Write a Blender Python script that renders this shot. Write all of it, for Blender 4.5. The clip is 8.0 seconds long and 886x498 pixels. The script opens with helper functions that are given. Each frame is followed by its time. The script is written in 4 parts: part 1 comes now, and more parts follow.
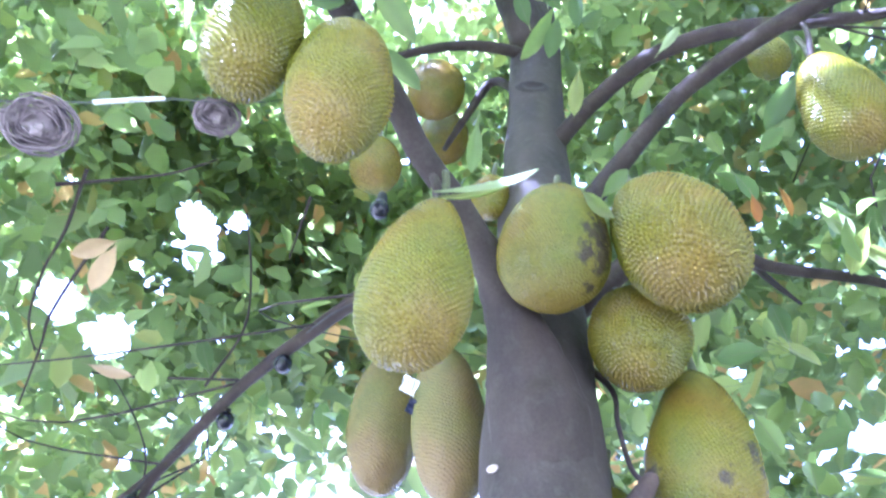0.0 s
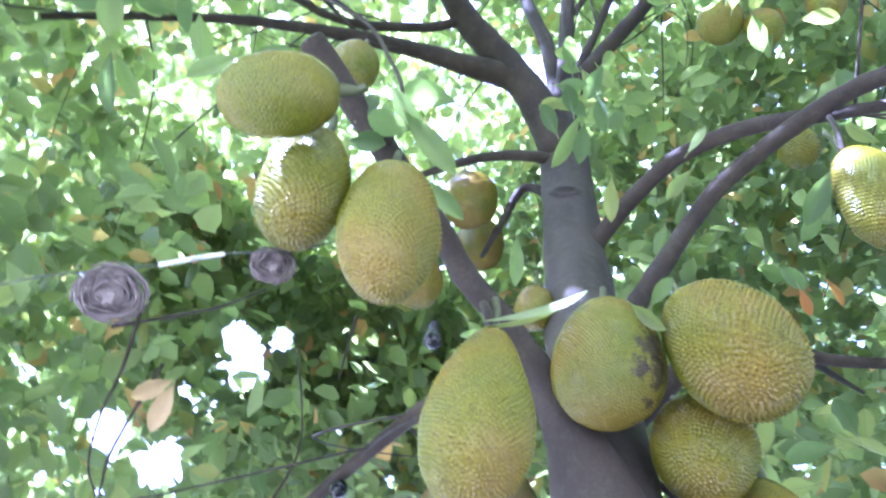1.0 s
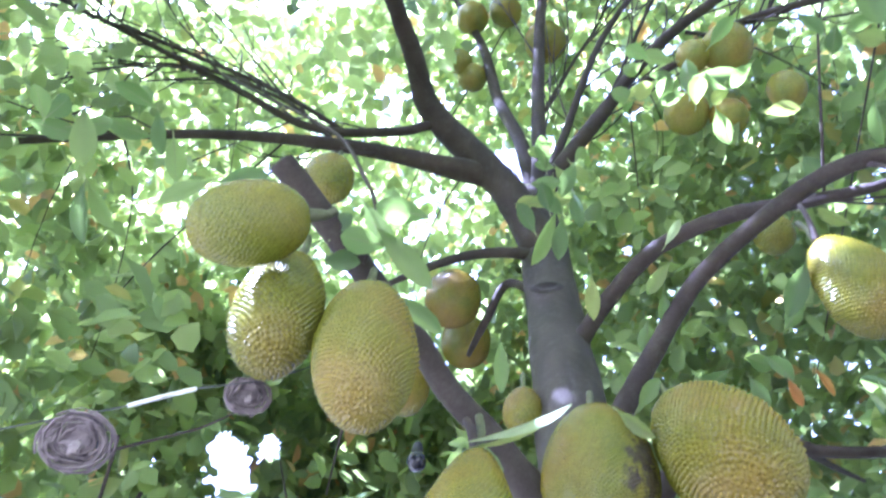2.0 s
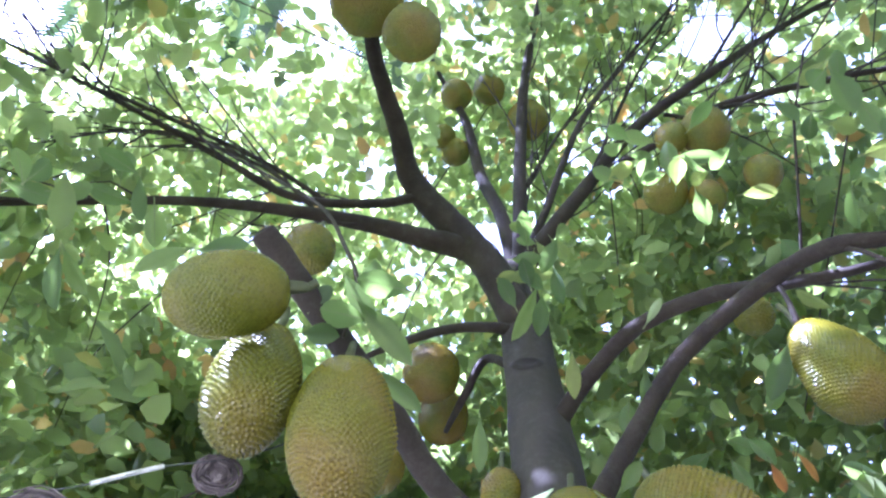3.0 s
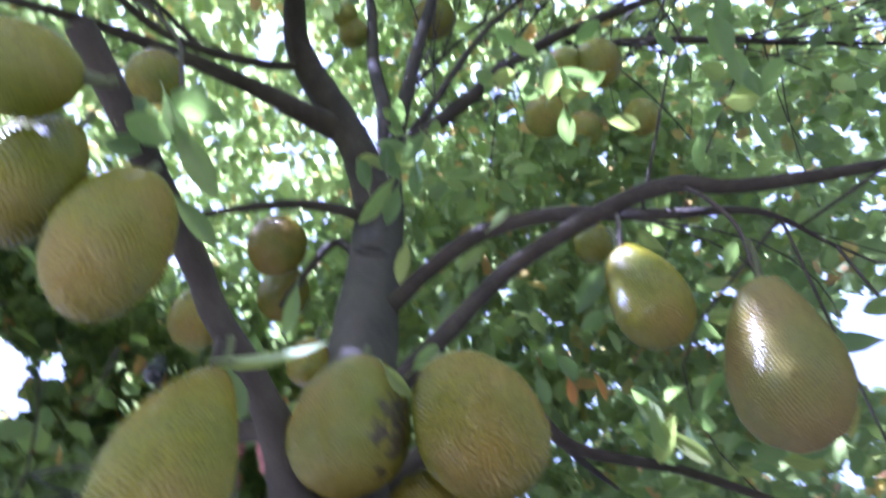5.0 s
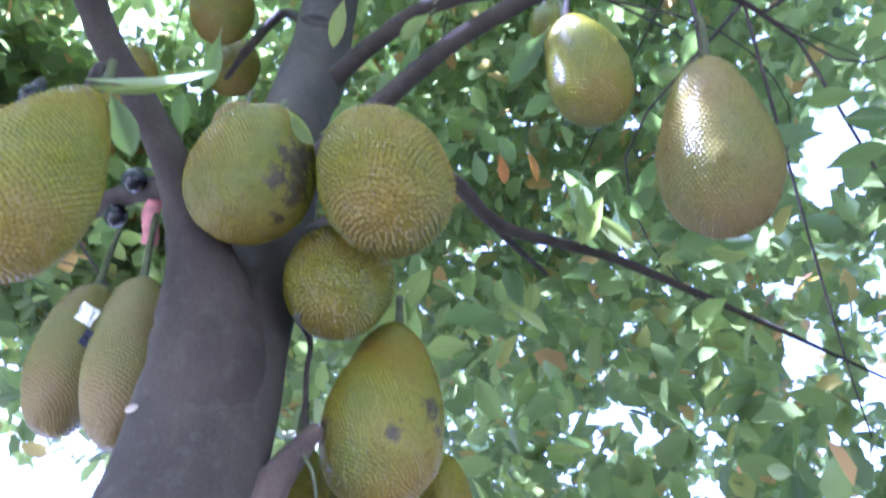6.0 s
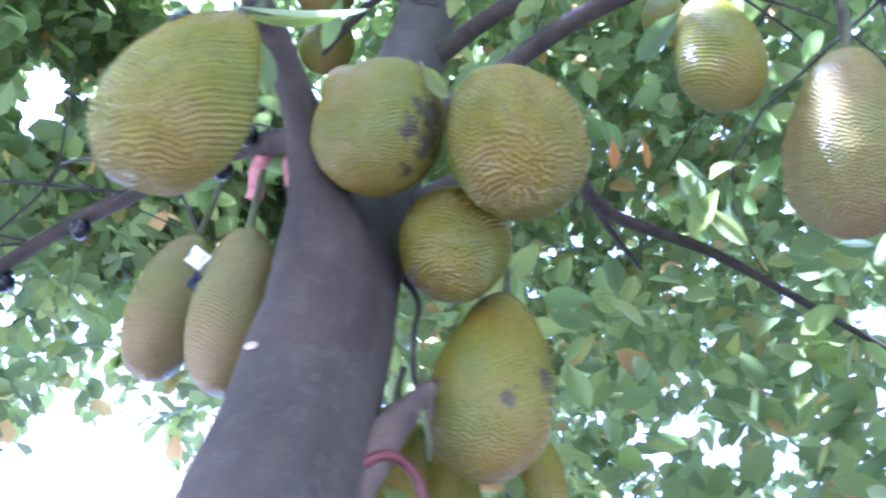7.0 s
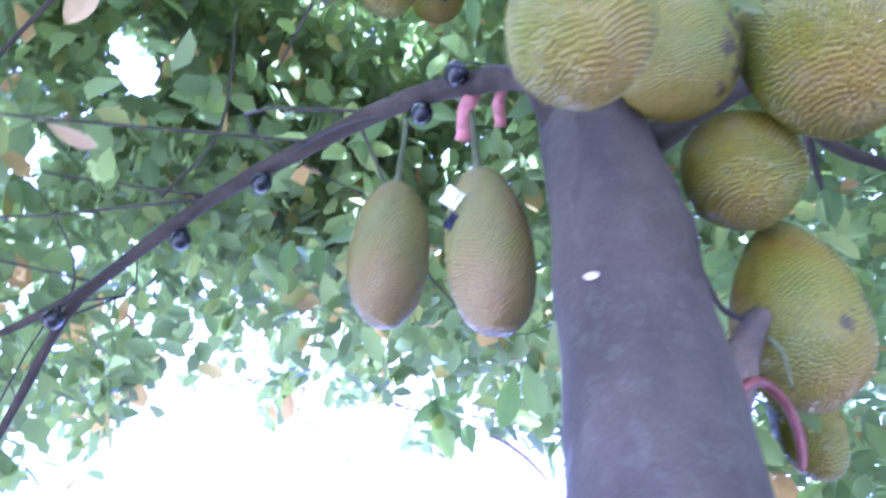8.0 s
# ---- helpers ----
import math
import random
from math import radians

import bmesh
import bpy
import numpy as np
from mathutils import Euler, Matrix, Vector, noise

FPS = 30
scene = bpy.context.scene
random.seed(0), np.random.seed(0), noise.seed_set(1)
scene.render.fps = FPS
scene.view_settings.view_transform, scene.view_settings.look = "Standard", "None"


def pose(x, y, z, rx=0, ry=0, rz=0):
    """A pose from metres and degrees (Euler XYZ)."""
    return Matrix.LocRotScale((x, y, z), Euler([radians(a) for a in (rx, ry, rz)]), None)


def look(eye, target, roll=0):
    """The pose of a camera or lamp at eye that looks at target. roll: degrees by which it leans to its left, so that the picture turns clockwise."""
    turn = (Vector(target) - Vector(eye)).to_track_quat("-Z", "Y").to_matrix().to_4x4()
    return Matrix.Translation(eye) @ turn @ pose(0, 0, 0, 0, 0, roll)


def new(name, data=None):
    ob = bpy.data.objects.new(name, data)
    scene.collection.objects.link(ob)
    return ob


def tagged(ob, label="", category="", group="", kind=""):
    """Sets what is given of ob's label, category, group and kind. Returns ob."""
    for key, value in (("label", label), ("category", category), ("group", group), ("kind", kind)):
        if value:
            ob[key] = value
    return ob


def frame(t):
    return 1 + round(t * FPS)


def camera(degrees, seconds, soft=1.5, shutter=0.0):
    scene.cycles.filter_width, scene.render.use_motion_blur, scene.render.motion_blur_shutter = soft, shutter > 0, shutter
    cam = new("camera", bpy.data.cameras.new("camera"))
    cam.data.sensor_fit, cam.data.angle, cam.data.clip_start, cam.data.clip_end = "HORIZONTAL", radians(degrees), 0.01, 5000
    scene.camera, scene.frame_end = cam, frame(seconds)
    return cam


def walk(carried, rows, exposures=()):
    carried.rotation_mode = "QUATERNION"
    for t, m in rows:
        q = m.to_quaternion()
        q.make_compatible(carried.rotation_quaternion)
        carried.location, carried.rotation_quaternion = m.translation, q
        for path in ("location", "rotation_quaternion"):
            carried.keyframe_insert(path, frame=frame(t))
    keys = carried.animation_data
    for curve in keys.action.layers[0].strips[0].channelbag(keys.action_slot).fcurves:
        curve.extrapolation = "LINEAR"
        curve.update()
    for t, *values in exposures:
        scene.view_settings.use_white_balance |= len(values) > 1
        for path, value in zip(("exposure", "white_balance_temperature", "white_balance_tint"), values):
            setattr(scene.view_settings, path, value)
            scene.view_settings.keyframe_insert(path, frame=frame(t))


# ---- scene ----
from mathutils.kdtree import KDTree
cam = camera(59.0, 8.0, soft=2.2, shutter=0.5)
PATH = [
    (0, (0.112, 0.107, 1.52), (0.033, 1.365, 3.073), 7.7),
    (0.5, (0.083, 0.063, 1.522), (-0.039, 1.24, 3.134), 9.0),
    (1, (0.077, 0.035, 1.537), (-0.101, 1.098, 3.222), 8.3),
    (1.5, (0.088, 0.017, 1.56), (-0.122, 1.0, 3.289), 6.4),
    (2, (0.099, -0.005, 1.582), (-0.041, 0.863, 3.378), 5.0),
    (3.5, (0.089, -0.006, 1.603), (0.045, 0.591, 3.512), 1.7),
    (4, (0.107, -0.013, 1.6), (0.132, 0.473, 3.54), -5.0),
    (4.5, (0.164, 0.024, 1.604), (0.251, 0.65, 3.501), -5.5),
    (5, (0.249, 0.114, 1.613), (0.46, 1.0, 3.393), -2.7),
    (5.2, (0.288, 0.155, 1.616), (0.57, 1.134, 3.338), -2.5),
    (6.3, (0.447, 0.245, 1.609), (0.824, 1.58, 3.05), -0.1),
    (6.5, (0.452, 0.272, 1.593), (0.921, 1.621, 2.993), -2.3),
    (7, (0.31, 0.35, 1.581), (0.526, 1.631, 3.102), 8.7),
    (7.5, (0.006, 0.454, 1.551), (0.202, 1.747, 3.064), 4.0),
    (8, (-0.201, 0.575, 1.531), (0.014, 1.928, 2.988), 7.1),
]
walk(cam, [(t, look(eye, target, roll)) for t, eye, target, roll in PATH],
     exposures=[(0.0, 4.65, 4300, 42), (1.0, 4.45, 4350, 42), (2.0, 4.25, 4450, 42), (3.5, 3.5, 4570, 41), (4.0, 3.65, 4380, 53), (4.5, 3.2, 4680, 40), (5.0, 3.35, 4500, 44),
                (5.2, 3.5, 4420, 44), (6.3, 4.1, 4270, 44), (7.0, 4.3, 4200, 47), (8.0, 4.45, 4070, 53)])

# ---- world and sun ----
SUN_WAY = Vector((-0.60, -0.44, 0.67)).normalized()      # towards the sun
world = bpy.data.worlds.new("sky")
scene.world = world
world.use_nodes = True
wn = world.node_tree.nodes
sky = wn.new("ShaderNodeTexSky")
sky.sky_type, sky.sun_disc = "NISHITA", False
sky.sun_elevation = math.asin(SUN_WAY.z)
sky.sun_rotation = math.atan2(SUN_WAY.x, SUN_WAY.y)
sky.dust_density, sky.air_density, sky.ozone_density = 9.0, 0.8, 0.3
wn["Background"].inputs["Strength"].default_value = 0.12
haze = wn.new("ShaderNodeHueSaturation")      # a milky, humid sky
haze.inputs["Saturation"].default_value = 0.45
world.node_tree.links.new(sky.outputs[0], haze.inputs["Color"])
world.node_tree.links.new(haze.outputs[0], wn["Background"].inputs["Color"])
sun_data = bpy.data.lights.new("sun", "SUN")
sun_data.energy, sun_data.angle, sun_data.color = 5.0, radians(0.6), (1.0, 0.94, 0.84)
sun = new("sun", sun_data)
sun.matrix_world = look((0, 0, 20), Vector((0, 0, 20)) - SUN_WAY)


# ---- materials ----
def material(name):
    m = bpy.data.materials.new(name)
    m.use_nodes = True
    return m, m.node_tree.nodes, m.node_tree.links, m.node_tree.nodes["Principled BSDF"]


def noise_node(n, l, scale, detail=4.0, coord="Object", rough=0.55):
    tc = n.new("ShaderNodeTexCoord")
    t = n.new("ShaderNodeTexNoise")
    t.inputs["Scale"].default_value, t.inputs["Detail"].default_value = scale, detail
    t.inputs["Roughness"].default_value = rough
    l.new(tc.outputs[coord], t.inputs["Vector"])
    return t


def ramp(n, l, source, stops):
    r = n.new("ShaderNodeValToRGB")
    while len(r.color_ramp.elements) < len(stops):
        r.color_ramp.elements.new(0.5)
    for e, (p, c) in zip(r.color_ramp.elements, stops):
        e.position, e.color = p, (*c, 1.0)
    l.new(source, r.inputs[0])
    return r


def mix(n, l, fac, a, b, mode="MIX"):
    m = n.new("ShaderNodeMix")
    m.data_type, m.blend_type = "RGBA", mode
    for value, key in ((fac, 0), (a, 6), (b, 7)):
        if isinstance(value, (int, float)):
            m.inputs[key].default_value = value
        elif isinstance(value, tuple):
            m.inputs[key].default_value = (*value, 1.0)
        else:
            l.new(value, m.inputs[key])
    return m.outputs[2]


def bump(n, l, height, bsdf, strength=0.5, distance=0.01):
    b = n.new("ShaderNodeBump")
    b.inputs["Strength"].default_value, b.inputs["Distance"].default_value = strength, distance
    l.new(height, b.inputs["Height"])
    l.new(b.outputs[0], bsdf.inputs["Normal"])


def maths(n, l, op, a, b):
    m = n.new("ShaderNodeMath")
    m.operation = op
    for key, value in ((0, a), (1, b)):
        if isinstance(value, (int, float)):
            m.inputs[key].default_value = value
        else:
            l.new(value, m.inputs[key])
    return m.outputs[0]


def rind_material(name, green=0.5, scars=(), tone=0.85, greying=0.0):
    """Jackfruit rind: olive yellow with greener and browner patches; scars are sooty patches at (x, y, z, radius), one
    of them painted shade; the last argument mixes in grey, a waxy film on one fruit and painted lens haze on others.
    """
    m, n, l, b = material(name)
    big = noise_node(n, l, 4.5, 2.0)
    fine = noise_node(n, l, 90.0, 3.0)
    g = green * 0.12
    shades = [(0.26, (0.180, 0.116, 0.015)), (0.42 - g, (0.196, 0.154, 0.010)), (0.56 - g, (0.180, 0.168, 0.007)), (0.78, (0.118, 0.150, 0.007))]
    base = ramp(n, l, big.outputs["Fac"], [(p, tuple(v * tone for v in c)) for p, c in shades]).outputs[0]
    geo = n.new("ShaderNodeNewGeometry")
    island = ramp(n, l, geo.outputs["Random Per Island"], [(0.0, (0.86, 0.86, 0.84)), (1.0, (1.08, 1.06, 1.03))]).outputs[0]
    col = mix(n, l, 1.0, base, island, "MULTIPLY")
    tc = n.new("ShaderNodeTexCoord")
    sep = n.new("ShaderNodeSeparateXYZ")
    l.new(tc.outputs["Object"], sep.inputs[0])
    ragged = maths(n, l, "ADD", sep.outputs["Z"], maths(n, l, "MULTIPLY", maths(n, l, "SUBTRACT", big.outputs["Fac"], 0.5), 0.16))
    blossom = ramp(n, l, maths(n, l, "ADD", ragged, 0.2), [(0.0, (0.2, 0.2, 0.2)), (0.14, (0, 0, 0))]).outputs[0]
    col = mix(n, l, blossom, col, (0.27, 0.135, 0.06))
    specks = ramp(n, l, fine.outputs["Fac"], [(0.30, (0.45, 0.35, 0.28)), (0.42, (1, 1, 1))]).outputs[0]
    col = mix(n, l, 0.35, col, specks, "MULTIPLY")
    col = mix(n, l, greying, col, (0.135, 0.118, 0.092))
    for x, y, z, r in scars:
        d = n.new("ShaderNodeVectorMath")
        d.operation = "DISTANCE"
        l.new(geo.outputs["Position"], d.inputs[0])
        d.inputs[1].default_value = (x, y, z)
        rag = noise_node(n, l, 42.0, 5.0, rough=0.65)
        reach = maths(n, l, "ADD", d.outputs["Value"], maths(n, l, "MULTIPLY", maths(n, l, "SUBTRACT", rag.outputs["Fac"], 0.5), r * 3.0))
        near = ramp(n, l, maths(n, l, "DIVIDE", reach, r), [(0.5, (1, 1, 1)), (1.25, (0, 0, 0))]).outputs[0]
        col = mix(n, l, maths(n, l, "MULTIPLY", near, 0.8), col, (0.035, 0.026, 0.022))
    l.new(col, b.inputs["Base Color"])
    b.inputs["Roughness"].default_value = 0.25
    b.inputs["Specular IOR Level"].default_value = 0.4
    bump(n, l, fine.outputs["Fac"], b, 0.25, 0.002)
    return m


def bark_material(name, light, dark, moss=0.35):
    m, n, l, b = material(name)
    tc = n.new("ShaderNodeTexCoord")
    mp = n.new("ShaderNodeMapping")
    mp.inputs["Scale"].default_value = (1.0, 1.0, 0.35)
    l.new(tc.outputs["Object"], mp.inputs["Vector"])
    big = n.new("ShaderNodeTexNoise")
    big.inputs["Scale"].default_value, big.inputs["Detail"].default_value = 9.0, 6.0
    l.new(mp.outputs[0], big.inputs["Vector"])
    fine = noise_node(n, l, 130.0, 5.0)
    lich = noise_node(n, l, 22.0, 5.0, rough=0.7)
    col = ramp(n, l, big.outputs["Fac"], [(0.30, dark), (0.55, light), (0.75, tuple(c * 1.25 for c in light))]).outputs[0]
    patch = ramp(n, l, lich.outputs["Fac"], [(0.52, (0, 0, 0)), (0.62, (1, 1, 1))]).outputs[0]
    col = mix(n, l, maths(n, l, "MULTIPLY", patch, moss), col, (0.33, 0.36, 0.30))
    grain = ramp(n, l, fine.outputs["Fac"], [(0.3, (0.6, 0.57, 0.55)), (0.6, (1.1, 1.1, 1.1))]).outputs[0]
    col = mix(n, l, 0.5, col, grain, "MULTIPLY")
    l.new(col, b.inputs["Base Color"])
    b.inputs["Roughness"].default_value = 0.85
    total = maths(n, l, "ADD", maths(n, l, "MULTIPLY", fine.outputs["Fac"], 0.5), big.outputs["Fac"])
    bump(n, l, total, b, 0.4, 0.010)
    return m


def leaf_material(name, stops, source="island", through_light=(0.55, 0.65, 0.19), share=0.57):
    """Leathery leaf: glossy coat over diffuse green, light passing through."""
    m, n, l, b = material(name)
    if source == "island":
        rnd = n.new("ShaderNodeNewGeometry").outputs["Random Per Island"]
    else:
        rnd = n.new("ShaderNodeObjectInfo").outputs["Random"]
    col = ramp(n, l, rnd, stops).outputs[0]
    blotch = noise_node(n, l, 14.0, 4.0)
    col = mix(n, l, 0.5, col, ramp(n, l, blotch.outputs["Fac"], [(0.3, (0.7, 0.7, 0.6)), (0.7, (1.2, 1.15, 1.0))]).outputs[0], "MULTIPLY")
    l.new(col, b.inputs["Base Color"])
    b.inputs["Roughness"].default_value = 0.38
    b.inputs["Specular IOR Level"].default_value = 0.38
    tr = n.new("ShaderNodeBsdfTranslucent")
    bright = mix(n, l, 0.55, mix(n, l, 1.0, col, (3.6, 3.6, 2.4), "MULTIPLY"), through_light)
    l.new(bright, tr.inputs["Color"])
    ms = n.new("ShaderNodeMixShader")
    ms.inputs[0].default_value = share
    l.new(b.outputs[0], ms.inputs[1])
    l.new(tr.outputs[0], ms.inputs[2])
    l.new(ms.outputs[0], n["Material Output"].inputs["Surface"])
    return m


def plain_material(name, colour, rough=0.6, metal=0.0, scale=40.0, spread=0.25):
    m, n, l, b = material(name)
    t = noise_node(n, l, scale, 4.0)
    lo, hi = tuple(c * (1 - spread) for c in colour), tuple(min(1, c * (1 + spread)) for c in colour)
    l.new(ramp(n, l, t.outputs["Fac"], [(0.35, lo), (0.65, hi)]).outputs[0], b.inputs["Base Color"])
    b.inputs["Roughness"].default_value, b.inputs["Metallic"].default_value = rough, metal
    bump(n, l, t.outputs["Fac"], b, 0.3, 0.004)
    return m


GREENS = [(0.0, (0.044, 0.070, 0.048)), (0.35, (0.086, 0.128, 0.078)), (0.7, (0.142, 0.182, 0.092)), (0.94, (0.22, 0.235, 0.095))]
MIXED = GREENS[:3] + [(0.91, (0.125, 0.18, 0.055)), (0.955, (0.20, 0.15, 0.05)), (0.98, (0.36, 0.17, 0.10))]
TRUNK_BARK = bark_material("trunk_bark", (0.052, 0.043, 0.035), (0.029, 0.024, 0.020), 0.05)
BOUGH_BARK = bark_material("limb_bark", (0.042, 0.031, 0.024), (0.021, 0.0145, 0.012), 0.03)
# between trunk and limb tone; the crotch's shadow is put into this bark colour
FORK_SHADE_BARK = bark_material("fork_shade_bark", (0.046, 0.036, 0.029), (0.025, 0.019, 0.016), 0.03)
STUB_BARK = bark_material("stub_bark", (0.092, 0.066, 0.052), (0.045, 0.033, 0.028), 0.1)
TWIG_BARK = bark_material("twig_bark", (0.06, 0.045, 0.042), (0.03, 0.023, 0.022), 0.1)
LEAF = leaf_material("leaf", MIXED)
LEAF_NEAR = leaf_material("leaf_near", GREENS, "object", (0.36, 0.54, 0.06), 0.5)
PALM = leaf_material("palm_leaf", [(0.0, (0.02, 0.045, 0.022)), (1.0, (0.03, 0.06, 0.03))], share=0.1, through_light=(0.2, 0.3, 0.1))
DRY_LEAF = leaf_material("dry_leaf", [(0.0, (0.36, 0.27, 0.17)), (1.0, (0.42, 0.30, 0.20))], "object", (0.5, 0.35, 0.2), 0.3)
DRY_ORANGE = leaf_material("orange_leaf", [(0.0, (0.30, 0.13, 0.04)), (1.0, (0.38, 0.22, 0.06))], "object", (0.7, 0.35, 0.08), 0.45)
# paler leaf tone; the long leaf's sunlit gloss is put into this colour
LEAF_PALE = leaf_material("leaf_pale", [(0.0, (0.24, 0.30, 0.17)), (1.0, (0.30, 0.36, 0.22))], "object", (0.4, 0.55, 0.2), 0.35)
STALK = plain_material("green_stalk", (0.075, 0.085, 0.035), 0.6)
RIB = plain_material("leaf_rib", (0.22, 0.26, 0.10), 0.5)
PINK_STALK = plain_material("pink_shoot", (0.105, 0.022, 0.022), 0.4)
RIND = rind_material("rind_olive", 0.5)
RIND_BROWN = rind_material("rind_brown", -0.6)
RIND_GREEN = rind_material("rind_green", 1.3)
# lighter, greyer copy for the high fruits; lens veil is put into its colour
RIND_VEILED = rind_material("rind_veiled", 0.2, (), 1.35, 0.15)


# ---- mesh helpers ----
def mesh_of(name, verts, faces, mat, smooth=True):
    me = bpy.data.meshes.new(name)
    me.from_pydata(verts, [], faces)
    me.materials.append(mat)
    if smooth:
        me.polygons.foreach_set("use_smooth", [True] * len(me.polygons))
    me.update()
    return me


def part(name, me, parent=None, label="", m=None):
    """Links a mesh as one object under a thing or a part."""
    ob = new(name, me)
    if parent is not None:
        ob.parent = parent
    if m is not None:
        ob.matrix_basis = m
    return tagged(ob, label)


def spline(points, steps):
    """Catmull-Rom through points with radius as the fourth value."""
    p = [np.array(q, float) for q in points]
    p = [2 * p[0] - p[1]] + p + [2 * p[-1] - p[-2]]
    out = []
    for i in range(1, len(p) - 2):
        a, b, c, d = p[i - 1:i + 3]
        for k in range(steps):
            t = k / steps
            out.append(0.5 * (2 * b + (c - a) * t + (2 * a - 5 * b + 4 * c - d) * t * t + (3 * b - a - 3 * c + d) * t ** 3))
    out.append(p[-2])
    return out


def tube_data(points, sides=12, steps=6, rough=0.06, seed=0.0):
    """Verts and faces of a tapering, slightly knobbly branch."""
    pts = spline(points, steps)
    verts, faces = [], []
    side = Vector((1, 0.3, 0.1))
    for i, q in enumerate(pts):
        c = Vector(q[:3])
        way = Vector(pts[min(i + 1, len(pts) - 1)][:3]) - Vector(pts[max(i - 1, 0)][:3])
        way.normalize()
        side = (side - way * side.dot(way)).normalized()
        other = way.cross(side)
        for k in range(sides):
            a = 2 * math.pi * k / sides
            v = side * math.cos(a) + other * math.sin(a)
            r = max(q[3], 0.0008)
            r *= 1 + rough * noise.noise((c + v * r) * (0.5 / max(r, 0.02)) + Vector((seed, 0, 0)))
            verts.append(c + v * r)
    for i in range(len(pts) - 1):
        for k in range(sides):
            a, b = i * sides + k, i * sides + (k + 1) % sides
            faces.append((a, b, b + sides, a + sides))
    faces.append(tuple(range(sides - 1, -1, -1)))
    faces.append(tuple(range(len(verts) - sides, len(verts))))
    return verts, faces


def tube(name, points, mat, parent=None, label="", sides=12, steps=6, rough=0.06):
    v, f = tube_data(points, sides, steps, rough, len(name) * 1.7)
    return part(name, mesh_of(name, v, f, mat), parent, label)


def empty(name, label, category, group="", kind="", place=(0, 0, 0)):
    ob = new(name)
    ob.empty_display_size = 0.1
    ob.location = place
    return tagged(ob, label, category, group, kind)


def frame_from(axis):
    return Vector(axis).normalized().to_track_quat("Z", "Y").to_matrix().to_4x4()


# ---- ground ----
def build_ground():
    m, n, l, b = material("ground_soil")
    big, fine = noise_node(n, l, 0.35, 5.0), noise_node(n, l, 9.0, 6.0)
    col = ramp(n, l, big.outputs["Fac"], [(0.35, (0.12, 0.10, 0.07)), (0.5, (0.10, 0.105, 0.055)), (0.65, (0.17, 0.145, 0.10))]).outputs[0]
    col = mix(n, l, 0.6, col, ramp(n, l, fine.outputs["Fac"], [(0.3, (0.6, 0.6, 0.55)), (0.7, (1.2, 1.2, 1.2))]).outputs[0], "MULTIPLY")
    l.new(col, b.inputs["Base Color"])
    b.inputs["Roughness"].default_value = 0.95
    bump(n, l, fine.outputs["Fac"], b, 0.8, 0.03)
    verts, faces, rings, sides = [Vector((0.3, 1.2, 0.0))], [], 26, 40
    for i in range(1, rings):
        r = 0.4 * 1.42 ** i
        for k in range(sides):
            a = 2 * math.pi * k / sides
            x, y = 0.3 + r * math.cos(a), 1.2 + r * math.sin(a)
            verts.append(Vector((x, y, 0.05 * noise.noise(Vector((x, y, 0)) * 0.6) * min(1, r) * (1 if r < 60 else 0))))
    for k in range(sides):
        faces.append((0, 1 + k, 1 + (k + 1) % sides))
        for i in range(rings - 2):
            a, b2 = 1 + i * sides + k, 1 + i * sides + (k + 1) % sides
            faces.append((a, a + sides, b2 + sides, b2))
    ob = part("ground", mesh_of("ground", verts, faces, m))
    tagged(ob, "dry earth and short grass under the tree", "ground", kind="structure")


build_ground()

# ---- the tree ----
tree = empty("jackfruit_tree", "mature jackfruit tree with grey trunk and dense glossy crown", "tree", place=(0.27, 1.3, 0.0))


def on_tree(name, points, mat, label="", sides=12, steps=6, rough=0.06):
    o = Vector((0.27, 1.3, 0.0))
    local = [(p[0] - o.x, p[1] - o.y, p[2], p[3]) for p in points]
    return tube(name, local, mat, tree, label, sides, steps, rough)


TRUNK = [(0.25, 1.22, -0.1, 0.24), (0.26, 1.27, 0.35, 0.185), (0.28, 1.38, 1.4, 0.15), (0.30, 1.50, 2.4, 0.136), (0.30, 1.57, 3.0, 0.132),
         (0.31, 1.66, 3.6, 0.128), (0.33, 1.78, 4.45, 0.126), (0.325, 1.72, 5.1, 0.115), (0.31, 1.62, 5.5, 0.085)]
on_tree("trunk", TRUNK, TRUNK_BARK, "smooth grey-brown trunk with pale lichen", 28, 14, 0.07)
BOUGHS = {}
BOUGHS["leaning"] = [(0.32, 1.70, 5.0, 0.100), (0.18, 1.54, 5.36, 0.090), (0.007, 1.405, 5.611, 0.085), (-0.237, 1.17, 5.831, 0.069), (-0.302, 0.89, 5.893, 0.055),
    (-0.403, 0.414, 5.854, 0.041), (-0.33, 0.15, 6.05, 0.028), (-0.2, -0.2, 6.4, 0.017), (-0.1, -0.6, 6.9, 0.008)]
BOUGHS["level"] = [(0.06, 1.47, 5.5, 0.070), (-0.2, 1.385, 5.49, 0.055), (-0.429, 1.30, 5.455, 0.044), (-0.801, 1.164, 5.323, 0.032), (-1.276, 1.023, 5.108, 0.023),
    (-1.955, 0.94, 4.909, 0.016), (-2.8, 0.9, 4.8, 0.007)]
BOUGHS["level_twin"] = [(-0.22, 1.25, 5.76, 0.028), (-0.437, 1.223, 5.585, 0.026), (-0.821, 1.124, 5.438, 0.022), (-1.219, 0.936, 5.59, 0.018), (-1.873, 0.57, 5.724, 0.012),
                   (-2.6, 0.2, 5.9, 0.006)]
